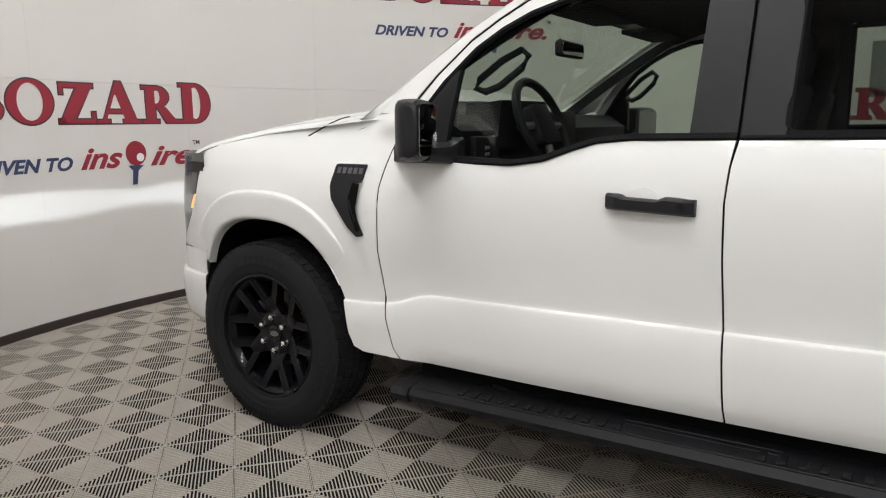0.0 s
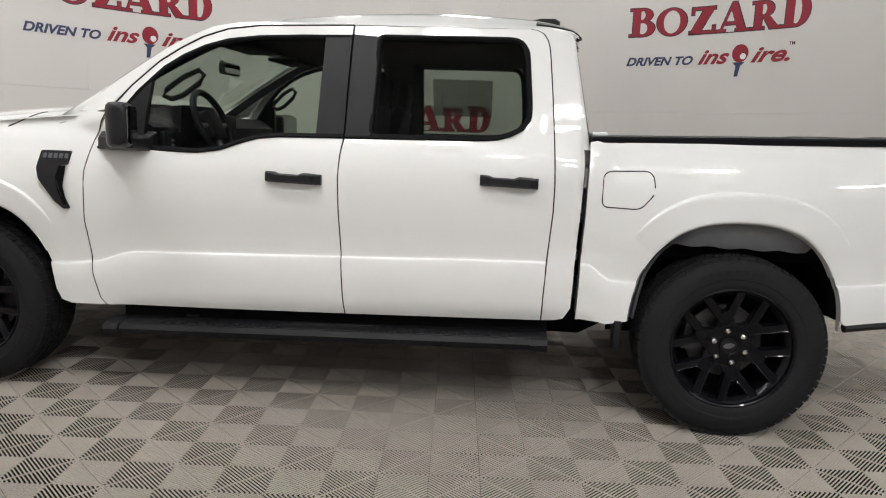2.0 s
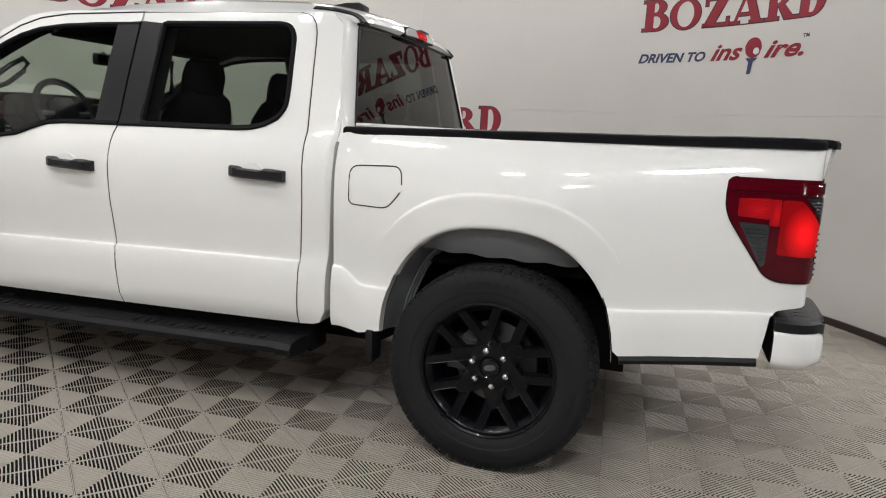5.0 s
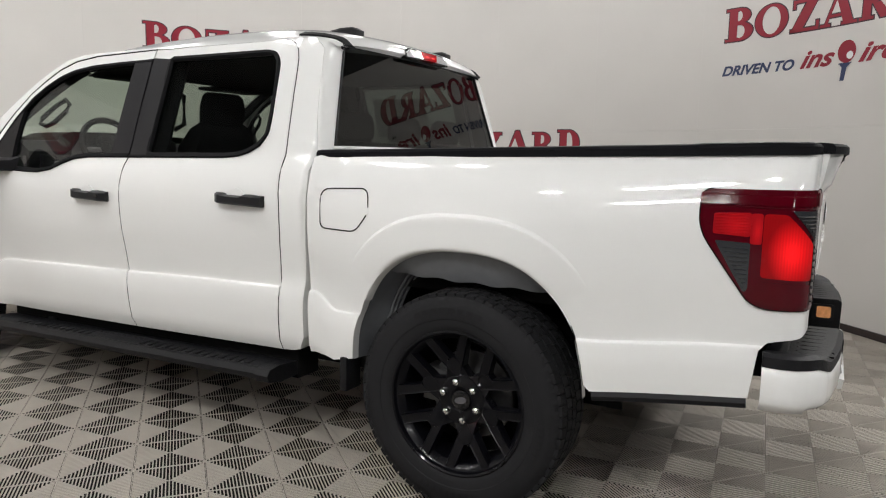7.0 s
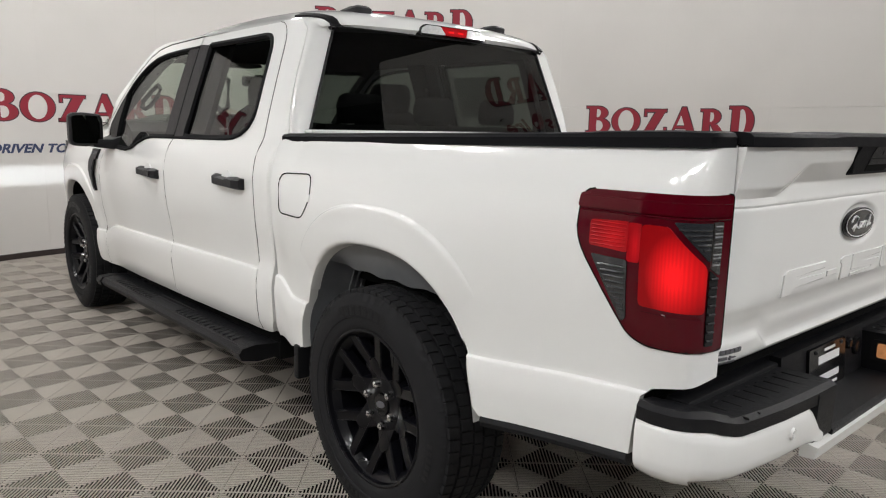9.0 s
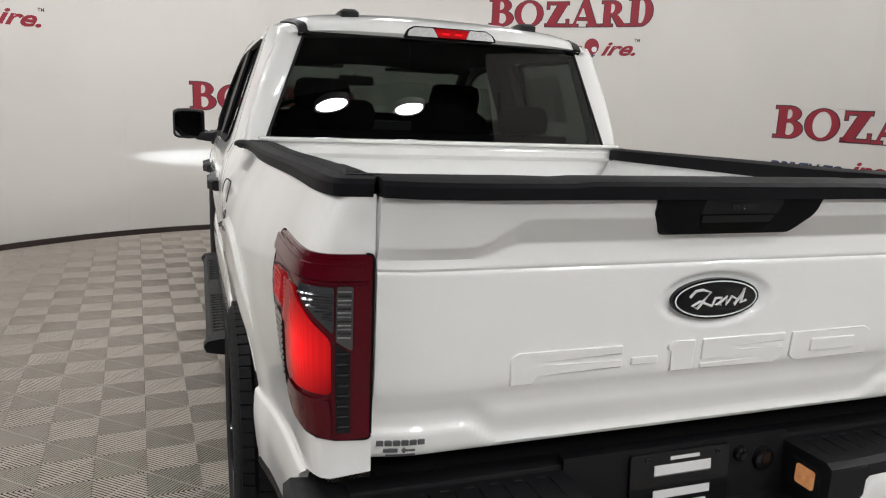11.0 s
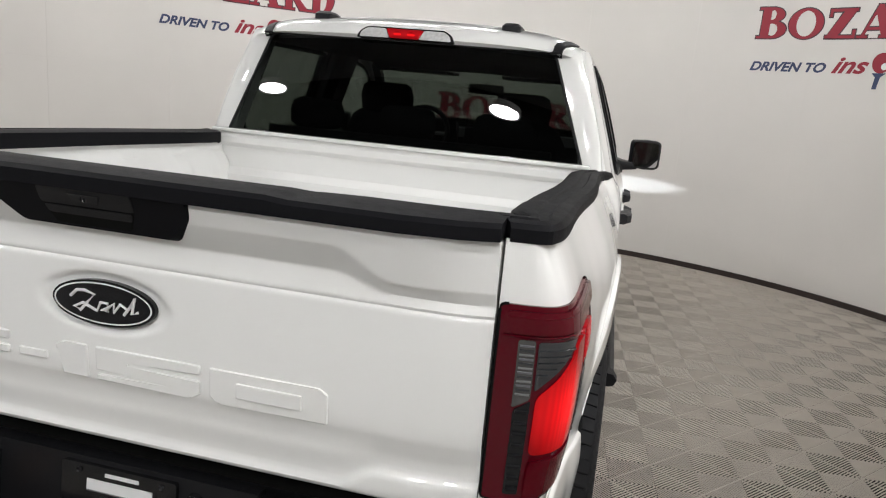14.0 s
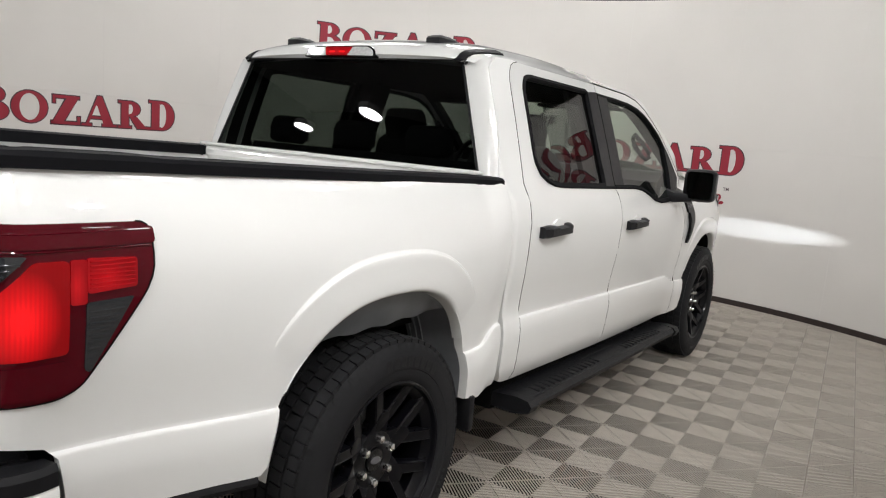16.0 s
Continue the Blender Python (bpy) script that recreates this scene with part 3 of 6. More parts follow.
def thick_line(pts):
    """The same line with more points on it."""
    out = []
    for (a, b), (c, d) in zip(pts, pts[1:]):
        n = max(1, int(math.hypot(c - a, d - b) / 0.04))
        out += [(a + (c - a) * i / n, b + (d - b) * i / n) for i in range(n)]
    return out + [pts[-1]]


def body_side(sgn):
    k = 0.003
    # fender
    a = arch(0)
    out = [(x - k, z) for x, z in GAP_F] + [(-1.18, 1.378), (-1.36, 1.352), (-1.6, 1.325), (-1.9, 1.292), (-2.2, 1.245), (-2.30, 1.212), (-2.297, 1.14),
           (-2.310, 1.03), (-2.335, 0.990), (-2.368, 0.925), (-2.480, 0.800), (-2.52, 0.757), (-2.285, 0.745)] + [p for p in a if p[1] > (0.75 if p[0] < -1.8 else 0.47)] + [(-1.352, 0.46), (-1.30, 0.443)]
    out = [p for i, p in enumerate(out) if i == 0 or (Vector(p) - Vector(out[i - 1])).length > 0.004]
    fender = side_panel("fender", out, sgn, truck, d=0.022)
    vent = [(-1.425, 1.185), (-1.275, 1.185), (-1.285, 1.120), (-1.325, 1.118), (-1.333, 1.06), (-1.318, 1.0), (-1.275, 0.915), (-1.30, 0.91), (-1.345, 0.945), (-1.425, 1.05), (-1.438, 1.10)]
    v = side_panel("fender_vent", rounded(vent, 0.008, 2), sgn, fender, SATIN, 0.016, 0.018, 0.06, "black plastic side vent")
    part("vent_slot", panel(rounded([(-1.322, 1.115), (-1.288, 1.115), (-1.300, 1.02), (-1.282, 0.935), (-1.300, 0.93), (-1.328, 1.0), (-1.338, 1.06)], 0.006, 2),
                            side_surface(sgn, 0.0175), depth=0.002, way=(0, -sgn, 0)), DARK, fender)
    for u in span(-1.41, -1.30, 4):
        part("vent_badge", panel([(u, 1.150), (u + 0.018, 1.150), (u + 0.018, 1.172), (u, 1.172)], side_surface(sgn, 0.0185), depth=0.003, way=(0, -sgn, 0)), GREYP, fender)
    # front door
    out = [(x + k, z) for x, z in GAP_F[:-1]] + [(-1.098, 1.372)] + [(x + 0.004, z - 0.004) for x, z in SEAM[1:-1]] + [(0.042, 1.813), (0.040, 1.762)] + F_TOP[::-1][1:] + F_WIN[:-1] + [(0.042, 1.302)] \
        + [(x - k, z) for x, z in GAP_M[::-1][2:]]
    door = side_panel("front_door", out, sgn, truck)
    pane = part("window_pane", panel([(-1.115, 1.20), (-0.6, 1.20), (-0.36, 1.27), (-0.05, 1.285), (-0.07, 1.762), (-0.40, 1.755), (-0.66, 1.71), (-0.85, 1.60), (-0.965, 1.485)],
                side_surface(sgn, -0.012), steps(-1.2, 0.0, 0.15), steps(1.2, 1.8, 0.1), 0, (0, 0, 0)), CLEARGLASS, door, "clear side glass")
    pane.visible_shadow = False
    side_panel("pillar_cover", [(-0.087, 1.302), (0.041, 1.304), (0.041, 1.772), (-0.02, 1.769), (-0.082, 1.760)], sgn, door, SATIN, 0.005, 0.03, 0.12, "satin black pillar cover")
    line = [(x, z) for x, z in F_TOP[::-1]] + [(-1.14, 1.222)] + F_WIN[1:]
    part("window_seal", tube([side_surface(sgn, -0.005)(x, z) for x, z in line], 0.012, 6), SEAL, door)
    part("sill_strip", tube([side_surface(sgn, 0.004)(x, z - 0.004) for x, z in F_WIN], 0.008, 6), SEAL, door)
    side_panel("mirror_sail", [(-1.14, 1.215), (-0.918, 1.215), (-0.900, 1.525), (-0.930, 1.500), (-1.05, 1.350), (-1.12, 1.260)], sgn, door, BLACK, 0.006, 0.03, 0.1)
    handle(door, sgn, -0.300, 1.106, True)
    side_mirror(door, sgn)
    # rear door
    out = [(x + k, z) for x, z in GAP_M[:-2]] + R_WIN + [(0.052, 1.813), (0.4, 1.816)] + [(x - k, z) for x, z in GAP_R[::-1]]
    rear = side_panel("rear_door", out, sgn, truck)
    pane = part("window_pane", panel([(0.13, 1.29), (0.70, 1.30), (0.86, 1.35), (0.895, 1.42), (0.87, 1.72), (0.80, 1.775), (0.14, 1.77)],
                side_surface(sgn, -0.012), steps(0.1, 0.9, 0.15), steps(1.2, 1.8, 0.1), 0, (0, 0, 0)), REARSIDE, rear, "tinted side glass")
    pane.visible_shadow = False
    side_panel("pillar_cover", [(0.051, 1.304), (0.164, 1.306), (0.172, 1.764), (0.052, 1.774)], sgn, rear, SATIN, 0.005, 0.03, 0.12, "satin black pillar cover")
    part("window_seal", tube([side_surface(sgn, -0.006)(x, z) for x, z in rounded(R_WIN[1:-1] + [(0.172, 1.764), (0.164, 1.306)], 0.02, 2)], 0.014, 6, True), SEAL, rear)
    part("sill_strip", tube([side_surface(sgn, 0.004)(x, z - 0.004) for x, z in R_WIN[:6]], 0.008, 6), SEAL, rear)
    handle(rear, sgn, 0.678, 1.128, False)
    # rear quarter of the cab
    out = [(x + k, z) for x, z in GAP_R] + [(0.90, 1.822), (1.02, 1.818), (1.065, 1.775), (1.085, 1.65), (1.107, 1.50), (1.130, 1.36), (1.138, 1.2), (1.132, 0.98), (1.121, 0.76), (1.115, 0.56), (1.085, 0.505), (1.05, 0.495)]
    bm = panel(out, lambda s, z: (s, sgn * (half_width(s, z) - 0.018 * step01(1.105, 1.142, s) ** 2), z), steps(0.9, 1.10, 0.025) + steps(1.10, 1.14, 0.006), steps(0.49, 1.8, 0.045), 0.10, (-0.05, -sgn, 0))
    part("cab_quarter", bm, PAINT, truck, "", 0.5)
    # front pillar
    out = [(-1.10 - 0.004, 1.389)] + [(x - 0.002, z + 0.004) for x, z in SEAM[1:]] + [(0.046, 1.826), (-0.40, 1.824), (-0.52, 1.818), (-0.64, 1.796), (-0.74, 1.748), (-0.86, 1.680), (-1.00, 1.580), (-1.14, 1.475), (-1.27, 1.378), (-1.18, 1.375)]
    part("front_pillar", panel(out, side_surface(sgn), steps(-1.3, 0.1, 0.06), steps(1.36, 1.85, 0.05), 0.04, (0.0, -sgn, 0)), PAINT, truck, "", 0.5)
    # rocker and inner shell behind the gaps
    part("inner_shell", panel([(-1.26, 0.45), (1.03, 0.50), (1.03, 1.33), (0.98, 1.70), (0.93, 1.78), (0.90, 1.38), (0.80, 1.29), (-0.3, 1.27), (-0.6, 1.19), (-1.1, 1.19), (-1.24, 1.30), (-1.30, 1.2)],
                              side_surface(sgn, -0.055), steps(-1.26, 1.16, 0.1), steps(0.43, 1.8, 0.1), 0, (0, 0, 0)), GAP, truck)
    # bed side
    a = arch(1)
    out = [(1.142, 0.505), (1.148, 0.76), (1.155, 1.0), (1.158, 1.18), (1.160, 1.315), (1.6, 1.325), (2.2, 1.343), (2.7, 1.357), (2.95, 1.362), (3.045, 1.362), (3.045, 0.815), (2.98, 0.800), (2.91, 0.790), (2.868, 0.780),
           (2.845, 0.755), (2.825, 0.60), (2.335, 0.545)] + [p for p in a[::-1] if p[1] > 0.53] + [(1.372, 0.515), (1.30, 0.50)]
    bed = side_panel("bed_side", out, sgn, truck, d=0.022, extra=[2.83 + 0.012 * i for i in range(19)])
    fuel = rounded([(1.222, 1.035), (1.222, 1.192), (1.438, 1.200), (1.452, 1.105), (1.392, 1.030)], [0.03, 0.04, 0.04, 0.03, 0.03], 5)
    if sgn < 0:
        part("fuel_door_gap", tube([side_surface(sgn, 0.0002)(s, z) for s, z in fuel], 0.0026, 6, True), GAP, bed)
        part("fuel_door_latch", panel(rounded([(1.425, 1.098), (1.452, 1.098), (1.452, 1.128), (1.425, 1.128)], 0.006), side_surface(sgn, 0.003), depth=0.004, way=(0, -sgn, 0)), PAINT, bed)
    edge_x = curve_through([(0.505, 1.146), (0.76, 1.152), (1.0, 1.159), (1.18, 1.162), (1.315, 1.164)])
    part("bed_flange", sheet(span(0, 1, 4), span(0.51, 1.31, 20), lambda t, z: (edge_x(z) + 0.004 * t, sgn * (half_width(1.15, z) - 0.004 - 0.16 * t), z)), PAINT, truck)
    # dark joints between the panels
    for line in (GAP_F, GAP_M[:-1], GAP_R, SEAM):
        part("panel_joint", tube([side_surface(sgn, -0.0022)(s, z) for s, z in thick_line(line)], 0.0026, 6), GAP, truck)
    # wheel arch linings and added boxes, black for the shade deep inside
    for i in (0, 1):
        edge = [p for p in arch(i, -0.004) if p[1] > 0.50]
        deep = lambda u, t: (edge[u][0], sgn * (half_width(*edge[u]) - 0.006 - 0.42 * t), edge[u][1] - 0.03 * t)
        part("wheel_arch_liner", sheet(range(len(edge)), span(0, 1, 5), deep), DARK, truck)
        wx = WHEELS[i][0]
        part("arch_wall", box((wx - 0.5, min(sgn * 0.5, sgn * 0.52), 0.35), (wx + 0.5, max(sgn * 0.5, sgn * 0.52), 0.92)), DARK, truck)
    # the rear arch: a white lip, a glossy grey liner over its front half and a splash shield over the tyre
    lip = [p for p in arch(1, -0.006, 60) if p[1] > 0.50]
    part("arch_lip", sheet(range(len(lip)), (0.0, 1.0), lambda u, t: (lip[u][0], sgn * (half_width(*lip[u]) - 0.002 - 0.032 * t), lip[u][1])), PAINT, truck)
    inner = [p for p in arch(1, -0.010, 60) if p[1] > 0.50 and p[0] < 1.80]
    depth = lambda p: 0.17 - 0.05 * step01(1.45, 1.75, p[0])
    part("front_liner", sheet(range(len(inner)), span(0, 1, 6), lambda u, t: (inner[u][0] + 0.05 * t * t, sgn * (half_width(*inner[u]) - 0.030 - depth(inner[u]) * t), inner[u][1] - 0.03 * t * t)), LINER, truck, "glossy grey plastic arch liner")
    for j in range(3):
        part("liner_rib", tube([(p[0] + 0.052 - 0.006 * j, sgn * (half_width(*p) - 0.015 - depth(p) + 0.020 * j), p[1] - 0.026 + 0.004 * j) for p in inner if p[1] < 0.90], 0.0055, 6), LINER, truck)
    edge = [p for p in arch(1, -0.012, 60) if p[1] > 0.875]
    low = lambda p: 0.872 - 0.022 * (p[0] - 1.5) + 0.004 * math.sin(41 * p[0])
    part("arch_shield", sheet(range(len(edge)), span(0, 1, 4), lambda u, t: (edge[u][0], sgn * (half_width(*edge[u]) - 0.034 - 0.05 * t), edge[u][1] * (1 - t) + low(edge[u]) * t)), LINER, truck, "grey splash shield inside the rear arch")
    for x in (1.62, 1.83, 2.02):
        part("shield_clip", box((x, min(sgn * 0.862, sgn * 0.892), 0.884), (x + 0.014, max(sgn * 0.862, sgn * 0.892), 0.898), 0.003), BLACK, truck)
    for i in (0, 1):
        wheel_flare(i, sgn)
    # mud flaps
    bm = box((1.315, sgn * 0.93 - 0.05, 0.375), (1.350, sgn * 0.93 + 0.05, 0.515), 0.006)
    part("mud_flap", bm, BLACK, truck)
    # black lower edge of the bed side behind the wheel
    part("lower_edge", tube([side_surface(sgn, -0.015)(s, 0.545 + (s - 2.335) * 0.112 - 0.016) for s in span(2.34, 2.82, 6)], 0.021, 8), BLACK, truck)
    tail_lamp(sgn)
    running_board(sgn)
    rear_bumper_corner(sgn)


def handle(door, sgn, x, z, lock):
    """A black pull handle on a shallow body-coloured bulge."""
    y = half_width(x + 0.13, z)
    tilt = 0.02
    sec = []
    for t in span(0, 1, 24):
        u = x + 0.258 * t
        end = min(1.0, 6 * min(t, 1 - t) + 0.25)
        h = 0.0225
        top = h * (1.05 - 0.32 * step01(0.14, 0.22, t) * step01(0.66, 0.58, t) + 0.10 * step01(0.62, 0.68, t) * step01(0.95, 0.75, t))
        yo = y + 0.018 + 0.026 * end
        zz = z - tilt * (t - 0.5) * 0.4
        ring = [(0.0, -h), (0.6, -h * 1.02), (1.0, -h * 0.7), (1.0, top * 0.72), (0.6, top * 1.02), (0.0, top)]
        sec.append([(u, sgn * (y - 0.004 + (yo - y + 0.004) * a), zz + b) for a, b in ring])
    hb = part("door_handle", sweep(sec), SATIN, door, "black plastic pull handle", 0.4)
    cup = [(x + 0.05 + 0.105 * t, z + 0.006 + 0.040 * math.sin(math.pi * t) ** 0.45) for t in span(0, 1, 12)] + [(x + 0.16, z - 0.01), (x + 0.05, z - 0.01)]
    part("handle_cup", panel(cup, side_surface(sgn, 0.006), depth=0.009, way=(0, -sgn, 0)), PAINT, door)
    if lock:
        bm = lathe([(0.0, 0.0001), (0.0, 0.010), (-0.004, 0.011)], 16)
        for v in bm.verts:
            v.co = Vector((x + 0.222, sgn * (y + 0.046), z)) + Vector((v.co.x, v.co.y * sgn, v.co.z))
        part("lock", bm, GLOSSB, hb)


def side_mirror(door, sgn):
    """A black folding mirror: foot, rounded housing, glass."""
    sec = []
    for t, x0, x1, z0, z1 in ((0.0, -0.990, -0.905, 1.240, 1.395), (0.06, -1.005, -0.895, 1.226, 1.410), (0.5, -0.995, -0.872, 1.216, 1.418), (0.85, -0.950, -0.850, 1.222, 1.416), (0.96, -0.922, -0.848, 1.232, 1.406), (1.0, -0.902, -0.857, 1.248, 1.392)):
        y = sgn * (1.030 + 0.200 * t)
        sec.append([(a, y, b) for a, b in rounded([(x0, z0), (x1, z0), (x1, z1), (x0, z1)], 0.035, 3)])
    h = part("mirror_housing", sweep(sec), SATIN, door, "black side mirror housing", 0.5)
    out = rounded([(1.050, 1.235), (1.216, 1.238), (1.216, 1.400), (1.050, 1.400)], 0.03, 4)
    part("mirror_glass", prism(out, -0.893, -0.8885, lambda u, v, w: (w + 0.29 * (u - 1.055), sgn * u, v)), MIRROR, h, "silver mirror glass")
    foot = [[(x, sgn * y, z) for x, z in rounded([(x0, z0), (x1, z0), (x1, z1), (x0, z1)], 0.012, 2)] for y, x0, x1, z0, z1 in
            ((0.90, -1.150, -0.870, 1.196, 1.290), (0.985, -1.120, -0.870, 1.200, 1.262), (1.04, -1.030, -0.878, 1.206, 1.260), (1.09, -0.990, -0.890, 1.214, 1.262))]
    part("mirror_foot", sweep(foot), SATIN, h, "", 0.5)


def tail_lamp(sgn):
    """The wrap-round rear lamp: deep red bezel with lit red, smoked and clear pieces."""
    out = rounded([(2.655, 1.247), (2.650, 1.125), (2.805, 0.905), (2.85, 0.887), (3.043, 0.887), (3.043, 1.252)], [0.03, 0.06, 0.05, 0.03, 0.01, 0.01], 4)
    ex = [2.83 + 0.012 * i for i in range(19)]
    lampb = side_panel("tail_lamp", out, sgn, truck, RED_D, 0.006, 0.03, 0.05, "lit red wrap-round tail lamp", ex)
    rim = [side_surface(sgn, 0.004)(a, b) for (a, b) in thick_line(out)]
    part("lamp_joint", tube(rim, 0.0032, 6), GAP, lampb)
    part("band_groove", tube([side_surface(sgn, 0.0068)(q, 1.197) for q in span(2.662, 3.036, 24)], 0.0030, 6), RED_D, lampb)
    part("band_ridge", tube([side_surface(sgn, 0.0105)(q, 1.232) for q in span(2.660, 3.034, 24)], 0.0022, 6), RED_D, lampb)
    piece = lambda name, o, mat, off, r=0.008, label="": side_panel(name, rounded(o, r, 3), sgn, lampb, mat, off, 0.006, 0.05, label, ex)
    piece("top_band", [(2.652, 1.238), (2.650, 1.203), (3.035, 1.203), (3.035, 1.243)], RED_D, 0.012)
    piece("turn_lens", [(2.694, 1.175), (2.694, 1.112), (2.80, 1.106), (2.80, 1.180)], RED_M, 0.010, 0.008, "red lens over the turn lamp")
    for z in span(1.118, 1.172, 6):
        part("lens_rib", tube([side_surface(sgn, 0.0105)(s, z) for s in span(2.700, 2.795, 4)], 0.0018, 5), RED_M, lampb)
    piece("lit_lens", [(2.835, 1.178), (2.835, 0.985), (2.990, 0.980), (2.990, 1.088), (2.900, 1.178)], RED_L, 0.010, 0.012, "glowing red lens")
    piece("lit_link", [(2.80, 1.178), (2.80, 1.085), (2.833, 1.085), (2.833, 1.178)], RED_M, 0.009)
    piece("smoked_side", [(2.700, 1.092), (2.802, 1.088), (2.802, 0.945), (2.79, 0.935)], SMOKE, 0.010, 0.008, "smoked side lens with fins")
    for i in range(9):
        z = 0.965 + 0.013 * i
        s0 = 2.80 - 0.090 * (z - 0.94) / 0.15
        part("side_fin", tube([side_surface(sgn, 0.0092)(s, z) for s in span(s0, 2.796, 3)], 0.003, 5), SMOKE, lampb)
    piece("smoked_top", [(2.910, 1.190), (2.994, 1.190), (2.994, 1.100)], SMOKE, 0.010, 0.006)
    for i in range(5):
        part("side_fin", tube([side_surface(sgn, 0.0115)(s, 1.130 + 0.011 * i) for s in span(2.976 - 0.013 * i, 2.992, 4)], 0.0025, 5), SMOKE, lampb)
    piece("reverse_lens", [(2.998, 1.192), (3.020, 1.192), (3.020, 1.068), (2.998, 1.086)], CLEAR, 0.010, 0.004, "clear reversing lens")
    for i in range(12):
        part("lens_rib", tube([side_surface(sgn, 0.0105)(s, 1.094 + 0.008 * i) for s in span(3.000, 3.018, 2)], 0.0022, 5), (GREYTRIM, SMOKE, GREYP)[i % 3], lampb)
    piece("rear_strip", [(2.997, 1.082), (3.018, 1.064), (3.018, 0.902), (2.997, 0.902)], GLOSSB, 0.009, 0.003, "black ribbed strip")
    for i in range(8):
        part("strip_rib", tube([side_surface(sgn, 0.0105)(s, 0.915 + 0.021 * i) for s in span(2.999, 3.016, 2)], 0.0035, 5), BLACK, lampb)
    piece("lower_lens", [(2.84, 0.972), (2.988, 0.968), (2.988, 0.897), (2.85, 0.897), (2.825, 0.91), (2.81, 0.93)], RED_D, 0.011)


def running_board(sgn):
    """A black step bar under the doors, with raised treads and end caps."""
    def sec(x, k=1.0):
        z = 0.352 + 0.024 * (x + 1.05)
        pts = [(0.84, 0.020), (0.99, 0.034), (1.045, 0.026), (1.062, 0.004), (1.050, -0.024), (0.98, -0.038), (0.84, -0.03)]
        return [(x, sgn * (0.92 + (y - 0.92) * k), z + h * k) for y, h in pts]
    board = part("running_board", sweep([sec(-1.085, 0.8), sec(-1.07)] + [sec(x) for x in span(-1.0, 0.9, 12)] + [sec(0.995), sec(1.012, 0.8)]), BLACK, truck, "black running board with raised treads", 0.4)
    for x in [-0.98 + 0.052 * i for i in range(36)]:
        if 0.12 < (x + 0.98) % 1.0 < 0.9 and not -0.25 < x < 0.1:
            z = 0.352 + 0.024 * (x + 1.05) + 0.031
            part("tread", box((x, min(sgn * 0.975, sgn * 1.030), z - 0.004), (x + 0.024, max(sgn * 0.975, sgn * 1.030), z + 0.006), 0.003), BLACK, board)
    part("edge_ridge", tube([(x, sgn * 1.040, 0.352 + 0.024 * (x + 1.05) + 0.029) for x in span(-1.0, 0.94, 8)], 0.003, 6), SATIN, board)
    for y in (0.945, 0.975):
        part("tread_line", tube([(x, sgn * y, 0.352 + 0.024 * (x + 1.05) + 0.032) for x in span(-0.24, 0.22, 4)], 0.0025, 6), SATIN, board)
    for x in (-1.045, 0.985):
        z = 0.352 + 0.024 * (x + 1.05)
        part("end_cap", sweep([[(p[0], p[1] * 1.004, p[2]) for p in sec(x - 0.045, 1.06)], [(p[0], p[1] * 1.004, p[2]) for p in sec(x + 0.03, 1.06)]]), BLACK, board)
    # dark box added for the shade between sill and board
    part("rocker_cover", box((-1.08, min(sgn * 0.74, sgn * 0.885), 0.345), (1.02, max(sgn * 0.74, sgn * 0.885), 0.50), 0.01), DARK, board)
    for x in (-0.75, 0.0, 0.7):
        part("bracket", box((x, min(sgn * 0.55, sgn * 0.9), 0.36), (x + 0.06, max(sgn * 0.55, sgn * 0.9), 0.40)), BLACK, board)


def bumper_plan(t, grow=0.0):
    """The bumper's outer line: t = 0 at the side's front, 1 at the middle of the back."""
    pts = [(2.862, 0.930), (2.905, 0.935), (2.955, 0.925), (3.00, 0.895), (3.035, 0.845), (3.055, 0.76), (3.075, 0.60), (3.085, 0.42), (3.088, 0.20), (3.088, 0.0)]
    u = t * (len(pts) - 1)
    i = min(len(pts) - 2, int(u))
    k = u - i
    x = pts[i][0] * (1 - k) + pts[i + 1][0] * k
    y = pts[i][1] * (1 - k) + pts[i + 1][1] * k
    return x + grow * (1 if t > 0.3 else 0.2), y + grow * (1 if t < 0.5 else 0)


def pad_top(t):
    return 0.758 - 0.024 * step01(0.38, 0.55, t)


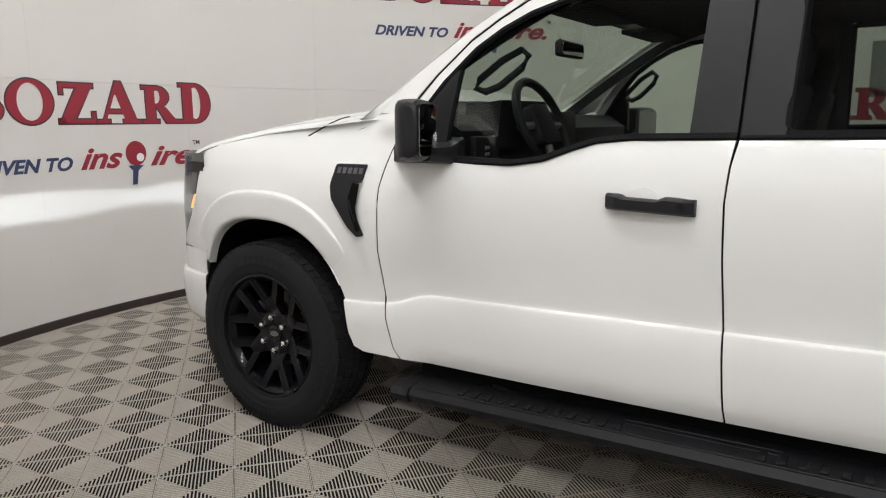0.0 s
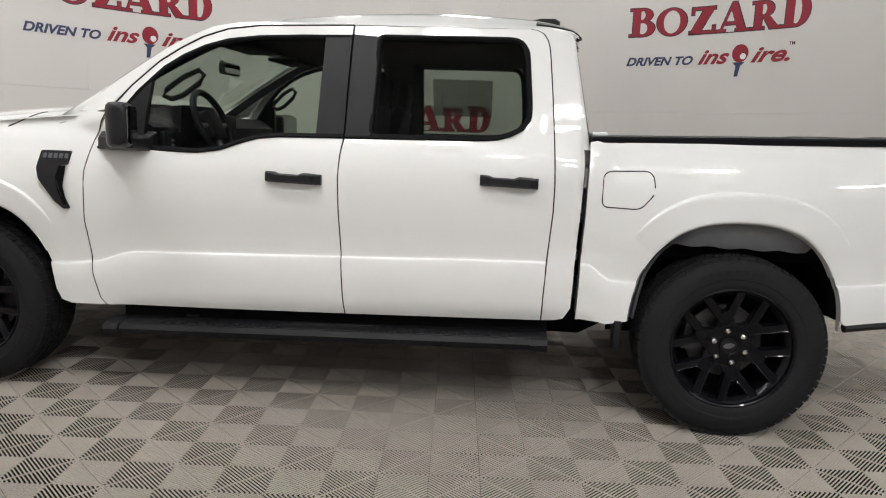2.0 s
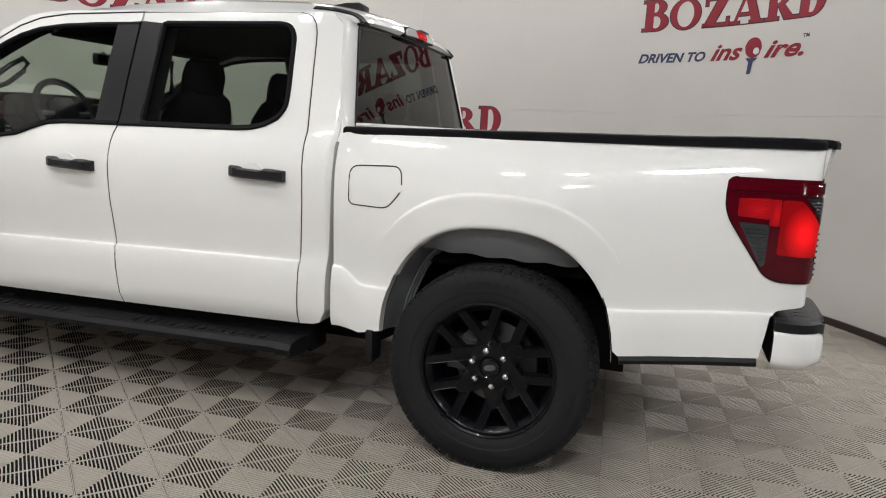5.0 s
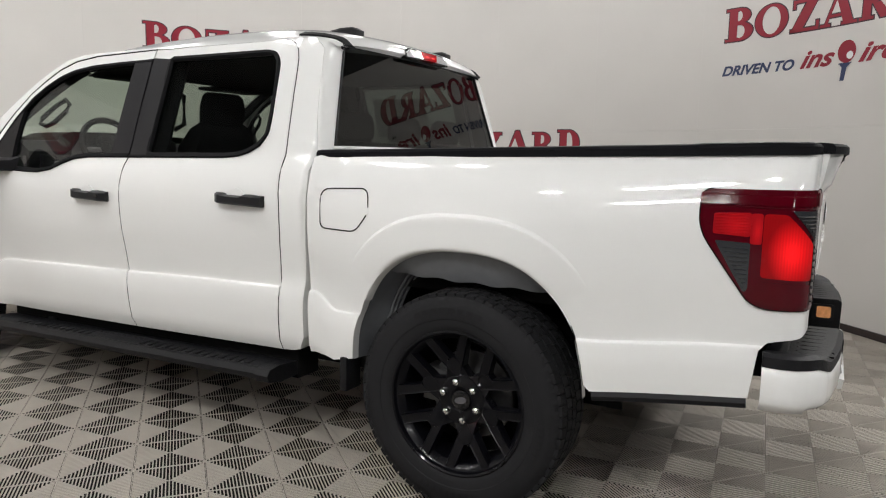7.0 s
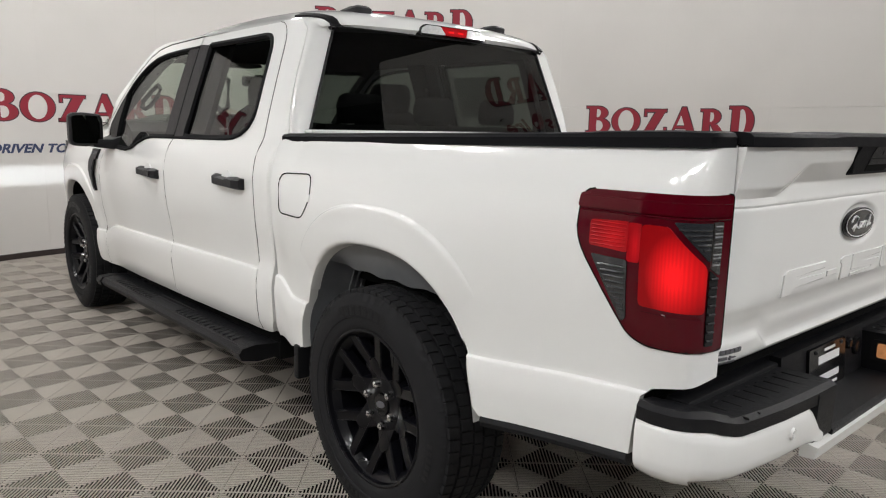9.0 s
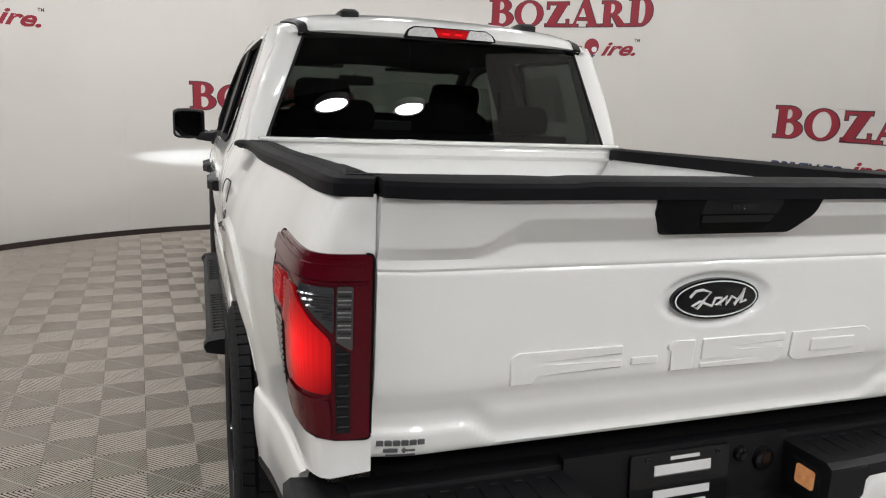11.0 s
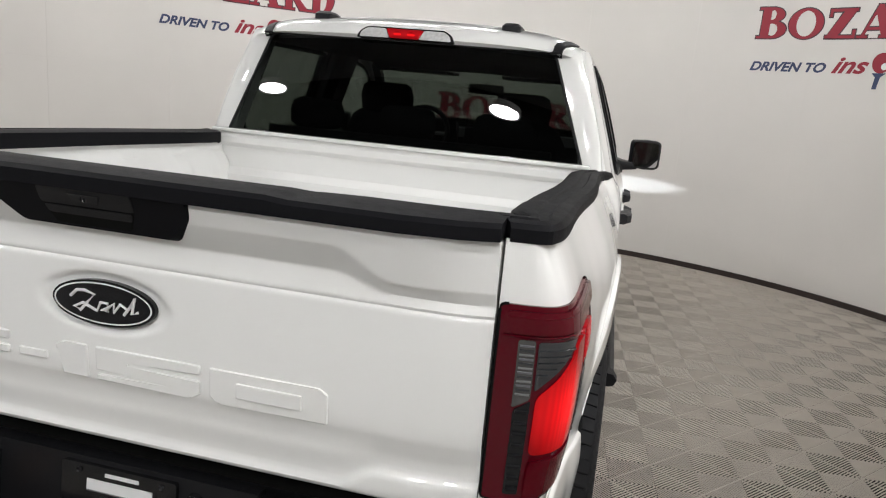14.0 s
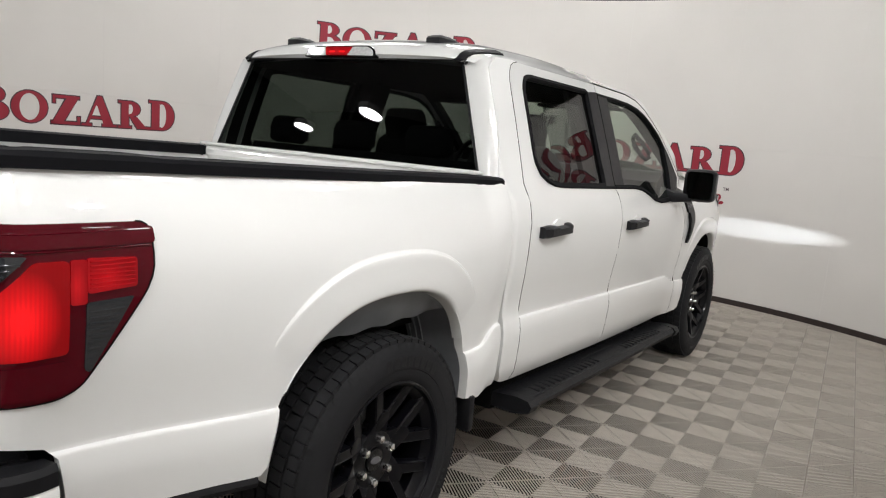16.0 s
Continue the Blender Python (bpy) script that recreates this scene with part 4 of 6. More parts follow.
def rear_bumper_corner(sgn):
    face = curve_through([(0.0, -0.035), (0.15, -0.010), (0.32, 0.0), (0.75, 0.0), (0.93, -0.003), (1.0, -0.012)])

    def skin(t, k):
        low = 0.572
        high = pad_top(t) - 0.040 - 0.085 * step01(0.735, 0.80, t) ** 2
        x, y = bumper_plan(t, face(k))
        return (x, sgn * y, low + (high - low) * k)
    corner = part("bumper_corner", sheet(span(0.0, 0.60, 20) + span(0.62, 0.80, 14), [0.0, 0.05, 0.10, 0.16, 0.25, 0.4, 0.6, 0.8, 0.9, 0.96, 1.0], skin), PAINT, bumper, "white bumper corner", 0.5)
    part("bumper_inner", sweep([[(bumper_plan(t, -0.03)[0], sgn * bumper_plan(t, -0.03)[1], 0.59), (2.86, sgn * min(0.86, bumper_plan(t)[1]), 0.59),
                                 (2.86, sgn * min(0.86, bumper_plan(t)[1]), 0.70), (bumper_plan(t, -0.03)[0], sgn * bumper_plan(t, -0.03)[1], 0.70)] for t in span(0.02, 0.80, 12)]), DARK, bumper)
    rings = []
    for t in span(0.0, 0.832, 26):
        x, y = bumper_plan(t)
        xi, yi = max(2.862, x - 0.17), sgn * min(0.86, y)
        xo, yo = bumper_plan(t, -0.004)
        xc, yc = bumper_plan(t, -0.020)
        z = pad_top(t)
        rings.append([(xo, sgn * yo, z - 0.042), (xi, yi, z - 0.042), (xi, yi, z - 0.004), (xc, sgn * yc, z), (xo, sgn * yo, z - 0.010)])
    pad = part("step_pad", sweep(rings), BLACK, bumper, "black moulded step pad", 0.4)
    for i in range(8):
        y = 0.36 + 0.056 * i
        part("pad_groove", box((2.955, sgn * y - 0.0022, 0.7285), (3.052, sgn * y + 0.0022, 0.7330)), DARK, pad)
        part("pad_tick", box((2.944, sgn * (y + 0.018) - 0.010, 0.7290), (2.949, sgn * (y + 0.018) + 0.010, 0.7335), 0.001), SATIN, pad)
    # the pad's inner end runs down to the lower step
    end = prism(rounded([(2.90, 0.585), (3.082, 0.585), (3.084, 0.720), (3.070, 0.731), (2.90, 0.729)], 0.008, 2), 0.312, 0.425, lambda u, v, ww: (u, sgn * ww, v))
    side = part("pad_end", end, BLACK, bumper, "black inner end of the step pad", 0.4)
    part("lamp_frame", prism(rounded([(2.968, 0.636), (3.058, 0.636), (3.058, 0.708), (2.968, 0.708)], 0.014, 3), 0.0, 1.0, lambda u, v, ww: (u, sgn * (0.316 - 0.008 * ww), v), 0.003), SATIN, side)
    part("plate_lamp", prism(rounded([(2.988, 0.648), (3.044, 0.648), (3.044, 0.698), (2.988, 0.698)], 0.008, 3), 0.0, 1.0, lambda u, v, ww: (u, sgn * (0.312 - 0.006 * ww), v), 0.002), PLATELAMP, side, "warm lit plate lamp")
    for yy, zz, mat, home in ((0.56, 0.650, PAINT, corner), (0.365, 0.640, SATIN, side)):
        bm = lathe([(0.0, 0.0001), (0.003, 0.010), (0.0, 0.013), (0.002, 0.0145), (-0.002, 0.0165)], 20)
        for v in bm.verts:
            v.co = Vector((3.080 + v.co.y, sgn * yy + v.co.x, zz + v.co.z))
        part("parking_sensor", bm, mat, home)


def wheel_parts():
    """Meshes of a wheel round the y axis, its outer face towards +y."""
    prof = [(-0.128, 0.272), (-0.136, 0.290), (-0.139, 0.33), (-0.134, 0.375), (-0.122, 0.400), (-0.105, 0.4105), (0.105, 0.4105), (0.122, 0.400), (0.134, 0.375), (0.1395, 0.340), (0.1390, 0.322),
            (0.1365, 0.319), (0.1355, 0.300), (0.131, 0.283), (0.120, 0.270)]
    tyre = lathe(prof, 72)
    tread = bmesh.new()
    rows = [(-0.118, -0.082), (-0.070, -0.026), (-0.016, 0.016), (0.026, 0.070), (0.082, 0.118)]
    n = 66
    for k, (y0, y1) in enumerate(rows):
        for i in range(n):
            a0 = 2 * math.pi * (i + 0.06 + 0.35 * (k % 2)) / n
            a1 = a0 + 2 * math.pi * 0.86 / n
            vs = []
            edge = k in (0, 4)
            for a, y, r in ((a0, y0, 0.402), (a1, y0, 0.402), (a1, y1, 0.402), (a0, y1, 0.402), (a0, y0, 0.4195), (a1, y0, 0.4195), (a1, y1, 0.4195), (a0, y1, 0.4195)):
                if edge and abs(y) > 0.1 and r > 0.41:
                    r, y = 0.4155, y
                sk = 0.25 * (y - (y0 + y1) / 2)
                vs.append(tread.verts.new((r * math.sin(a + sk), y, r * math.cos(a + sk))))
            for q in ((4, 5, 6, 7), (0, 1, 5, 4), (1, 2, 6, 5), (2, 3, 7, 6), (3, 0, 4, 7)):
                tread.faces.new([vs[j] for j in q])
    for i in range(64):
        a = 2 * math.pi * i / 64
        vs = []
        for da, y, r in ((-0.018, 0.1215, 0.404), (0.018, 0.1215, 0.404), (0.016, 0.1345, 0.378), (-0.016, 0.1345, 0.378)):
            vs.append(tread.verts.new((r * math.sin(a + da), y + 0.0025, r * math.cos(a + da))))
        tread.faces.new(vs)
    marks = []
    for a, wd in [(-0.52 + 0.105 * j, 0.075) for j in range(8)] + [(2.5 + 0.08 * j, 0.05) for j in range(9)] + [(4.1 + 0.07 * j, 0.045) for j in range(6)]:
        h = 0.036 if wd > 0.07 else 0.022
        mark = bmesh.new()
        mark.faces.new([mark.verts.new((r * math.sin(a + da), y, r * math.cos(a + da))) for da, y, r in
                        ((0, 0.1405, 0.346 - h / 2), (wd, 0.1405, 0.346 - h / 2), (wd, 0.1393, 0.346 + h / 2), (0, 0.1393, 0.346 + h / 2))])
        marks.append(mark)
    rim = lathe([(-0.12, 0.262), (-0.10, 0.248), (0.02, 0.236), (0.085, 0.240), (0.104, 0.252), (0.112, 0.262), (0.127, 0.266), (0.131, 0.272), (0.129, 0.278), (0.120, 0.279), (0.110, 0.272), (-0.12, 0.272)], 72, True)
    hub = lathe([(0.02, 0.100), (0.062, 0.098), (0.068, 0.094), (0.070, 0.088), (0.070, 0.048), (0.066, 0.040), (0.066, 0.0001)], 48)
    rim = join(rim, hub)
    spoke = bmesh.new()
    for sg in (-1, 1):
        rows = []
        for r, off, wd, yo, dp in ((0.080, 0.0550, 0.038, 0.066, 0.045), (0.115, 0.0550, 0.040, 0.076, 0.045), (0.150, 0.0550, 0.041, 0.086, 0.045), (0.205, 0.0560, 0.040, 0.100, 0.04), (0.240, 0.0575, 0.040, 0.108, 0.036), (0.262, 0.0590, 0.043, 0.112, 0.034)):
            rows.append([Vector((sg * off + wd * q, yy, math.sqrt(max(0.0, r * r - (off * 0.6) ** 2)))) for q, yy in ((-0.5, yo - dp), (0.5, yo - dp), (0.5, yo - 0.006), (0.42, yo), (0.34, yo - 0.002), (-0.34, yo - 0.002), (-0.42, yo), (-0.5, yo - 0.006))])
        spoke = join(spoke, sweep(rows))
    spoke = join(spoke, prism(rounded([(-0.058, 0.060), (0.058, 0.060), (0.044, 0.118), (0.036, 0.110), (0.022, 0.101), (-0.022, 0.101), (-0.036, 0.110), (-0.044, 0.118)], 0.004, 2), 0.022, 0.066, lambda u, v, ww: (u, ww, v), 0.004))
    web = prism([(-0.050, 0.085), (0.050, 0.085), (0.024, 0.156), (0.012, 0.168), (-0.012, 0.168), (-0.024, 0.156)], 0.020, 0.066, lambda u, v, ww: (u, ww + max(0.0, v - 0.085) * 0.30, v), 0.004)
    bmesh.ops.rotate(web, verts=web.verts[:], cent=(0, 0, 0), matrix=Matrix.Rotation(radians(30), 3, "Y"))
    spoke = join(spoke, web)
    nut = lathe([(0.062, 0.0165), (0.084, 0.0158), (0.093, 0.0120), (0.097, 0.0050), (0.097, 0.0001)], 12)
    cap = lathe([(0.066, 0.040), (0.074, 0.038), (0.076, 0.030), (0.076, 0.0001)], 32)
    badge = prism(oval(0, 0, 0.025, 0.0125, 24), 0.0762, 0.0775, lambda u, v, ww: (u, ww, v))
    discb = lathe([(-0.02, 0.06), (-0.02, 0.172), (-0.045, 0.172), (-0.045, 0.06)], 48, True)
    cal = prism([(0.09, -0.06), (0.19, -0.07), (0.19, 0.07), (0.09, 0.06)], -0.06, 0.012, lambda u, v, ww: (u, ww, v))
    back = lathe([(-0.07, 0.0001), (-0.07, 0.245)], 40)
    return [("wheel", rim, RIMB, 0.45), ("spoke", spoke, RIMB, 0.45), ("tyre", tyre, RUBBER, 0.6), ("tread", tread, RUBBER, 0.6), ("lug_nut", nut, CHROME, 0.4),
            ("centre_cap", cap, GLOSSB, 0.4), ("cap_badge", badge, GREYP, 0.4), ("brake_disc", discb, STEEL, 0.5), ("brake_caliper", cal, STEEL, 0.5), ("wheel_back", back, DARK, 0.5)], marks


def wheels():
    pieces, marks = wheel_parts()
    made = {name: mesh_of(name, bm, mat, sharp) for name, bm, mat, sharp in pieces}
    marks = [mesh_of("raised_mark", bm, BLACK) for bm in marks]
    for wx in (-1.845, 1.845):
        for sgn in (-1, 1):
            rim = tagged(new("wheel", made["wheel"]), "black split-spoke alloy wheel")
            rim.parent = truck
            rim.matrix_basis = pose(wx, sgn * 0.858, 0.4195, 0, {(-1.845, -1): 4, (-1.845, 1): 20, (1.845, -1): 12, (1.845, 1): -8}[(wx, sgn)], 0 if sgn > 0 else 180)
            tagged(part("tyre", made["tyre"], None, rim), "black all-season tyre with raised bars on its side")
            tagged(part("tread", made["tread"], None, rim), "black rubber tread blocks", kind="stuff")
            for mark in marks:
                part("raised_mark", mark, None, rim)
            for i in range(6):
                nut = tagged(part("lug_nut", made["lug_nut"], None, rim), "chrome lug nut")
                a = 2 * math.pi * i / 6
                nut.location = (0.074 * math.sin(a), 0, 0.074 * math.cos(a))
                arm = part("spoke", made["spoke"], None, rim)
                arm.rotation_euler = (0, 2 * math.pi * (i + 0.5) / 6, 0)
            for name in ("centre_cap", "cap_badge", "brake_disc", "brake_caliper", "wheel_back"):
                ob = part(name, made[name], None, rim)
                if name == "brake_caliper":
                    ob.rotation_euler = (0, radians(-20), 0)

# ---- cab: roof, glass, back ----
ROOF = curve_through([(-0.62, 1.795), (-0.50, 1.842), (-0.30, 1.888), (0.0, 1.924), (0.4, 1.940), (0.8, 1.924), (0.98, 1.896), (1.05, 1.872), (1.085, 1.845), (1.10, 1.815)])
EDGE = curve_through([(-0.62, 1.785), (-0.50, 1.806), (-0.3, 1.815), (0.0, 1.819), (0.8, 1.819), (0.98, 1.816), (1.05, 1.810), (1.10, 1.785)])


def roof_at(x, t):
    z0, z1 = ROOF(x), EDGE(x)
    bulge = 0.035 * (1 - t * t) * step01(0.95, 1.10, x)
    y = (UPPER(1.82) - 0.004) * t * (1 - 0.075 * step01(0.92, 1.10, x))
    ditch = 0.008 * math.exp(-((abs(t) - 0.914) / 0.02) ** 2)
    return (x + bulge, y, z0 - (z0 - z1) * (0.40 * t * t + 0.60 * abs(t) ** 8) - ditch)


roof = part("roof", sheet(span(-0.62, 0.95, 24) + [0.98, 1.0, 1.02, 1.04, 1.06, 1.075, 1.09, 1.10], span(-1, 1, 48), roof_at), PAINT, truck, "white cab roof", 0.5)
for sgn in (-1, 1):
    ribs = []
    for x in (0.90, 0.95, 0.985, 1.01, 1.035, 1.06, 1.08, 1.10):
        a, b = Vector(roof_at(x, 0.888 * sgn)), Vector(roof_at(x, 0.940 * sgn))
        lift = Vector((0.010 * step01(1.02, 1.10, x), 0, 0.005))
        ribs.append([tuple(p) for p in (a + lift, b + lift, b - Vector((0.01, 0, 0.015)), a - Vector((0.01, 0, 0.015)))])
    ribs.append([(1.120, sgn * 0.606, 1.792), (1.112, sgn * 0.642, 1.790), (1.080, sgn * 0.642, 1.790), (1.090, sgn * 0.606, 1.792)])
    part("roof_molding", sweep(ribs), BLACK, roof, "black roof ditch strip", 0.4)
    out = rounded([(0.855, sgn * 0.43 - 0.045), (1.02, sgn * 0.43 - 0.045), (1.02, sgn * 0.43 + 0.045), (0.855, sgn * 0.43 + 0.045)], 0.02, 3)
    bm = prism(out, 1.87, 1.914, lambda u, v, ww: (u + (0.050 if ww > 1.9 and u < 0.9 else -0.012 if ww > 1.9 else 0), sgn * 0.43 + (v - sgn * 0.43) * (0.80 if ww > 1.9 else 0.92), ww), 0.014)
    part("roof_marker", bm, SATIN, roof, "black roof marker cap")

# windscreen
WS = curve_through([(-1.36, 1.350), (-1.20, 1.455), (-1.0, 1.582), (-0.8, 1.700), (-0.64, 1.783)])


def screen_at(t, v):
    x = -1.36 + 0.74 * t
    z = WS(x)
    return (x - 0.13 * (1 - v * v) * (1 - 0.55 * t), (0.895 - 0.140 * t) * v, z + 0.02 * (1 - v * v))


ws = part("windscreen", sheet(span(0, 1, 12), span(-1, 1, 20), screen_at), CLEARGLASS, truck, "clear windscreen")
ws.visible_shadow = False
PILLAR = curve_through([(-1.40, 1.345), (-1.32, 1.356), (-1.27, 1.380), (-1.14, 1.477), (-1.00, 1.582), (-0.86, 1.682), (-0.74, 1.750), (-0.64, 1.798)])
for sgn in (-1, 1):
    def pillar_face(x, t, s=sgn):
        a = Vector(side_surface(s, 0.0)(x, PILLAR(x)))
        b = Vector(screen_at(min(1.0, max(0.0, (x + 1.36) / 0.74)), s * 0.97)) + Vector((0, 0, 0.004))
        c = Vector((a.x, a.y, b.z + 0.006)) * 0.5 + (a + b) * 0.25
        return tuple(a * (1 - t) ** 2 + c * 2 * t * (1 - t) + b * t * t)
    part("pillar_face", sheet(span(-1.40, -0.64, 24), span(0, 1, 8), pillar_face), PAINT, truck, "", 1.0)
part("windscreen_frit", tube([screen_at(0.0, v) for v in span(-0.9, 0.9, 16)], 0.014, 6), BLACK, ws)
part("windscreen_header", sheet(span(0.90, 1.0, 2), span(-1, 1, 20), lambda t, v: tuple(Vector(screen_at(t, v)) - Vector((0, 0, 0.006)))), GLOSSB, ws)


# back of the cab: curved glass with a white surround
def back_at(v, z, off=0.0):
    k = (z - 1.36) / 0.44
    half = 0.800 - 0.165 * k
    return (1.140 - 0.075 * k + 0.022 * (1 - v * v) + 0.014 + off, half * v, z)


rear_glass = part("rear_window", sheet(span(-1, 1, 30), span(1.352, 1.800, 14), back_at), TINTGLASS, truck, "dark tinted rear window")
rear_glass.visible_shadow = False
QUARTER_X = curve_through([(1.2, 1.138), (1.36, 1.130), (1.5, 1.107), (1.65, 1.085), (1.775, 1.065), (1.818, 1.03)])
for sgn in (-1, 1):
    def surround(t, z, s=sgn):
        a = Vector(back_at(s * 1.0, z))
        x = QUARTER_X(z)
        b = Vector((x - 0.003, s * (half_width(x, z) - 0.018 * step01(1.105, 1.142, x) ** 2 - 0.004), z))
        c = Vector((a.x + 0.006, b.y - s * 0.004, z))
        return tuple(a * (1 - t) ** 2 + c * 2 * t * (1 - t) + b * t * t)
    part("window_surround", sheet(span(0, 1, 14), span(1.28, 1.76, 18), surround), PAINT, truck, "", 1.2)

    def corner(t, w, s=sgn):
        p, q = Vector(surround(t, 1.76, s)), Vector(surround(t, 1.72, s))
        top = Vector(roof_at(1.098 - 0.11 * t, s * (0.940 + 0.060 * t))) + Vector((0.002, 0, 0.002))
        c = p + (p - q).normalized() * (top - p).length * 0.55
        return tuple(p * (1 - w) ** 2 + c * 2 * w * (1 - w) + top * w * w)
    part("roof_corner", sheet(span(0, 1, 14), span(0, 1, 10), corner), PAINT, truck, "", 1.2)
    part("glass_edge", tube([tuple(Vector(back_at(sgn, z)) + Vector((0.002, 0, 0))) for z in span(1.355, 1.80, 12)], 0.006, 6), BLACK, rear_glass)
part("glass_edge", tube([tuple(Vector(back_at(v, 1.355)) + Vector((0.002, 0, 0))) for v in span(-1, 1, 24)], 0.007, 6), BLACK, rear_glass)
part("roof_back", sheet(span(-1, 1, 24), span(0, 1, 3), lambda v, t: tuple(Vector(back_at(v, 1.798)) * (1 - t) + Vector(roof_at(1.10, v * 0.93)) * t)), PAINT, truck, "", 0.5)
part("glass_edge", tube([tuple(Vector(back_at(v, 1.797)) + Vector((0.001, 0, 0.002))) for v in span(-1, 1, 24)], 0.004, 6), BLACK, rear_glass)
part("cab_back", sheet(span(-1, 1, 12), span(0.5, 1.353, 8), lambda v, z: (1.110 + 0.05 * (1 - v * v), 0.86 * v, z)), PAINT, truck, "white cab back panel")

# third brake lamp on the roof's rear edge
lampb = part("high_brake_lamp", prism(rounded([(-0.218, 1.800), (0.218, 1.800), (0.206, 1.830), (0.172, 1.851), (-0.172, 1.851), (-0.206, 1.830)], 0.014, 3), 0.0, 1.0,
             lambda u, v, ww: (1.085 + 0.045 * (1 - (u / 0.3) ** 2) * 0.6 + 0.040 * ww - (v - 1.80) * 0.35, u, v), 0.004), GLOSSB, truck, "clear and red brake lamp on the roof edge")
for shape, mat, lab in (([(-0.203, 1.806), (-0.066, 1.806), (-0.086, 1.845), (-0.168, 1.845), (-0.194, 1.830)], CLEARB, "clear cargo lens"),
                        ([(-0.062, 1.806), (0.062, 1.806), (0.082, 1.845), (-0.082, 1.845)], RED_M, "red brake lens"),
                        ([(0.066, 1.806), (0.203, 1.806), (0.194, 1.830), (0.168, 1.845), (0.086, 1.845)], CLEARB, "clear cargo lens")):
    lens = part("lens", prism(rounded(shape, 0.006, 2), 0.0, 1.0,
                              lambda u, v, ww: (1.119 + 0.045 * (1 - (u / 0.3) ** 2) * 0.6 + 0.012 * ww - (v - 1.80) * 0.35, u, v), 0.003), mat, lampb, lab)
    mid = sum(p[0] for p in shape) / len(shape)
    for k in (-1, 1) if mat is RED_M else ():
        cup = oval(mid + 0.030 * k, 1.824, 0.017, 0.011, 14)
        part("reflector", prism(cup, 0.0, 1.0, lambda u, v, ww: (1.1315 + 0.045 * (1 - (u / 0.3) ** 2) * 0.6 + 0.0012 * ww - (v - 1.80) * 0.35, u, v)), RED_L, lens)

# ---- bonnet and front end ----
HOOD = curve_through([(-2.66, 1.10), (-2.60, 1.165), (-2.50, 1.205), (-2.38, 1.235), (-2.2, 1.268), (-1.9, 1.312), (-1.6, 1.342), (-1.36, 1.365), (-1.25, 1.372)])


def hood_at(x, t):
    edge = 0.945 * PLAN(max(-2.62, x)) - 0.055
    z = HOOD(x) + 0.045 * (1 - t * t) + 0.022 * step01(0.78, 0.66, abs(t)) - 0.018 * step01(0.90, 1.0, abs(t))
    return (x - 0.12 * (1 - t * t) * step01(-1.9, -2.66, x) + 0.05 * (t * t - 1) * step01(-1.6, -1.25, x), edge * t, z)


part("bonnet", sheet(span(-2.66, -2.4, 8) + span(-2.36, -1.27, 18), span(-1, 1, 48), hood_at), PAINT, truck, "white bonnet with raised centre", 0.5)
FENDER_TOP = curve_through([(-2.45, 1.15), (-2.38, 1.195), (-2.2, 1.245), (-1.9, 1.292), (-1.6, 1.325), (-1.36, 1.352), (-1.18, 1.378)])
for sgn in (-1, 1):
    def ledge(x, t, s=sgn):
        a = Vector((x, s * half_width(x, FENDER_TOP(x)), FENDER_TOP(x)))
        b = Vector(hood_at(x, s * 0.90)) + Vector((0, 0, 0.003))
        lean = (half_width(x, a.z) - half_width(x, a.z - 0.05)) / 0.05
        c = Vector((x, a.y + s * lean * (b.z - 0.002 - a.z), b.z - 0.002))
        b.x = x
        return tuple(a * (1 - t) ** 2 + c * 2 * t * (1 - t) + b * t * t)
    part("bonnet_joint", tube([side_surface(sgn, 0.0005)(-1.575 - 0.075 * q, FENDER_TOP(-1.575) - 0.040 * q) for q in (1.0, 0.7, 0.4)] + [tuple(Vector(ledge(-1.50 - 0.075 * (1 - t) ** 1.6, t)) + Vector((0, 0, 0.001))) for t in span(0.05, 1.0, 8)], 0.0030, 6), GAP, truck)
    part("fender_top", sheet(span(-2.40, -1.16, 32), span(0, 1, 12), ledge), PAINT, truck, "", 1.0)
part("cowl", sheet(span(-1.33, -1.15, 3), span(-0.80, 0.80, 8), lambda x, y: (x - 0.12 * (1 - (y / 0.87) ** 2), y, 1.348)), BLACK, truck, "black cowl below the windscreen")


LENS_EDGE = curve_through([(0.757, 0.315), (0.80, 0.258), (0.925, 0.105), (0.990, 0.066), (1.03, 0.037), (1.14, 0.020), (1.205, 0.022)])


def nose_at(t, grow=0.0):
    pts = [(-2.28, 0.935), (-2.40, 0.915), (-2.50, 0.885), (-2.58, 0.825), (-2.65, 0.73), (-2.71, 0.58), (-2.75, 0.36), (-2.77, 0.0)]
    u = min(t, 0.9999) * (len(pts) - 1)
    i = int(u)
    k = u - i
    return (pts[i][0] * (1 - k) + pts[i + 1][0] * k - grow * (1 if t > 0.3 else 0), pts[i][1] * (1 - k) + pts[i + 1][1] * k + grow * (1 if t < 0.5 else 0))


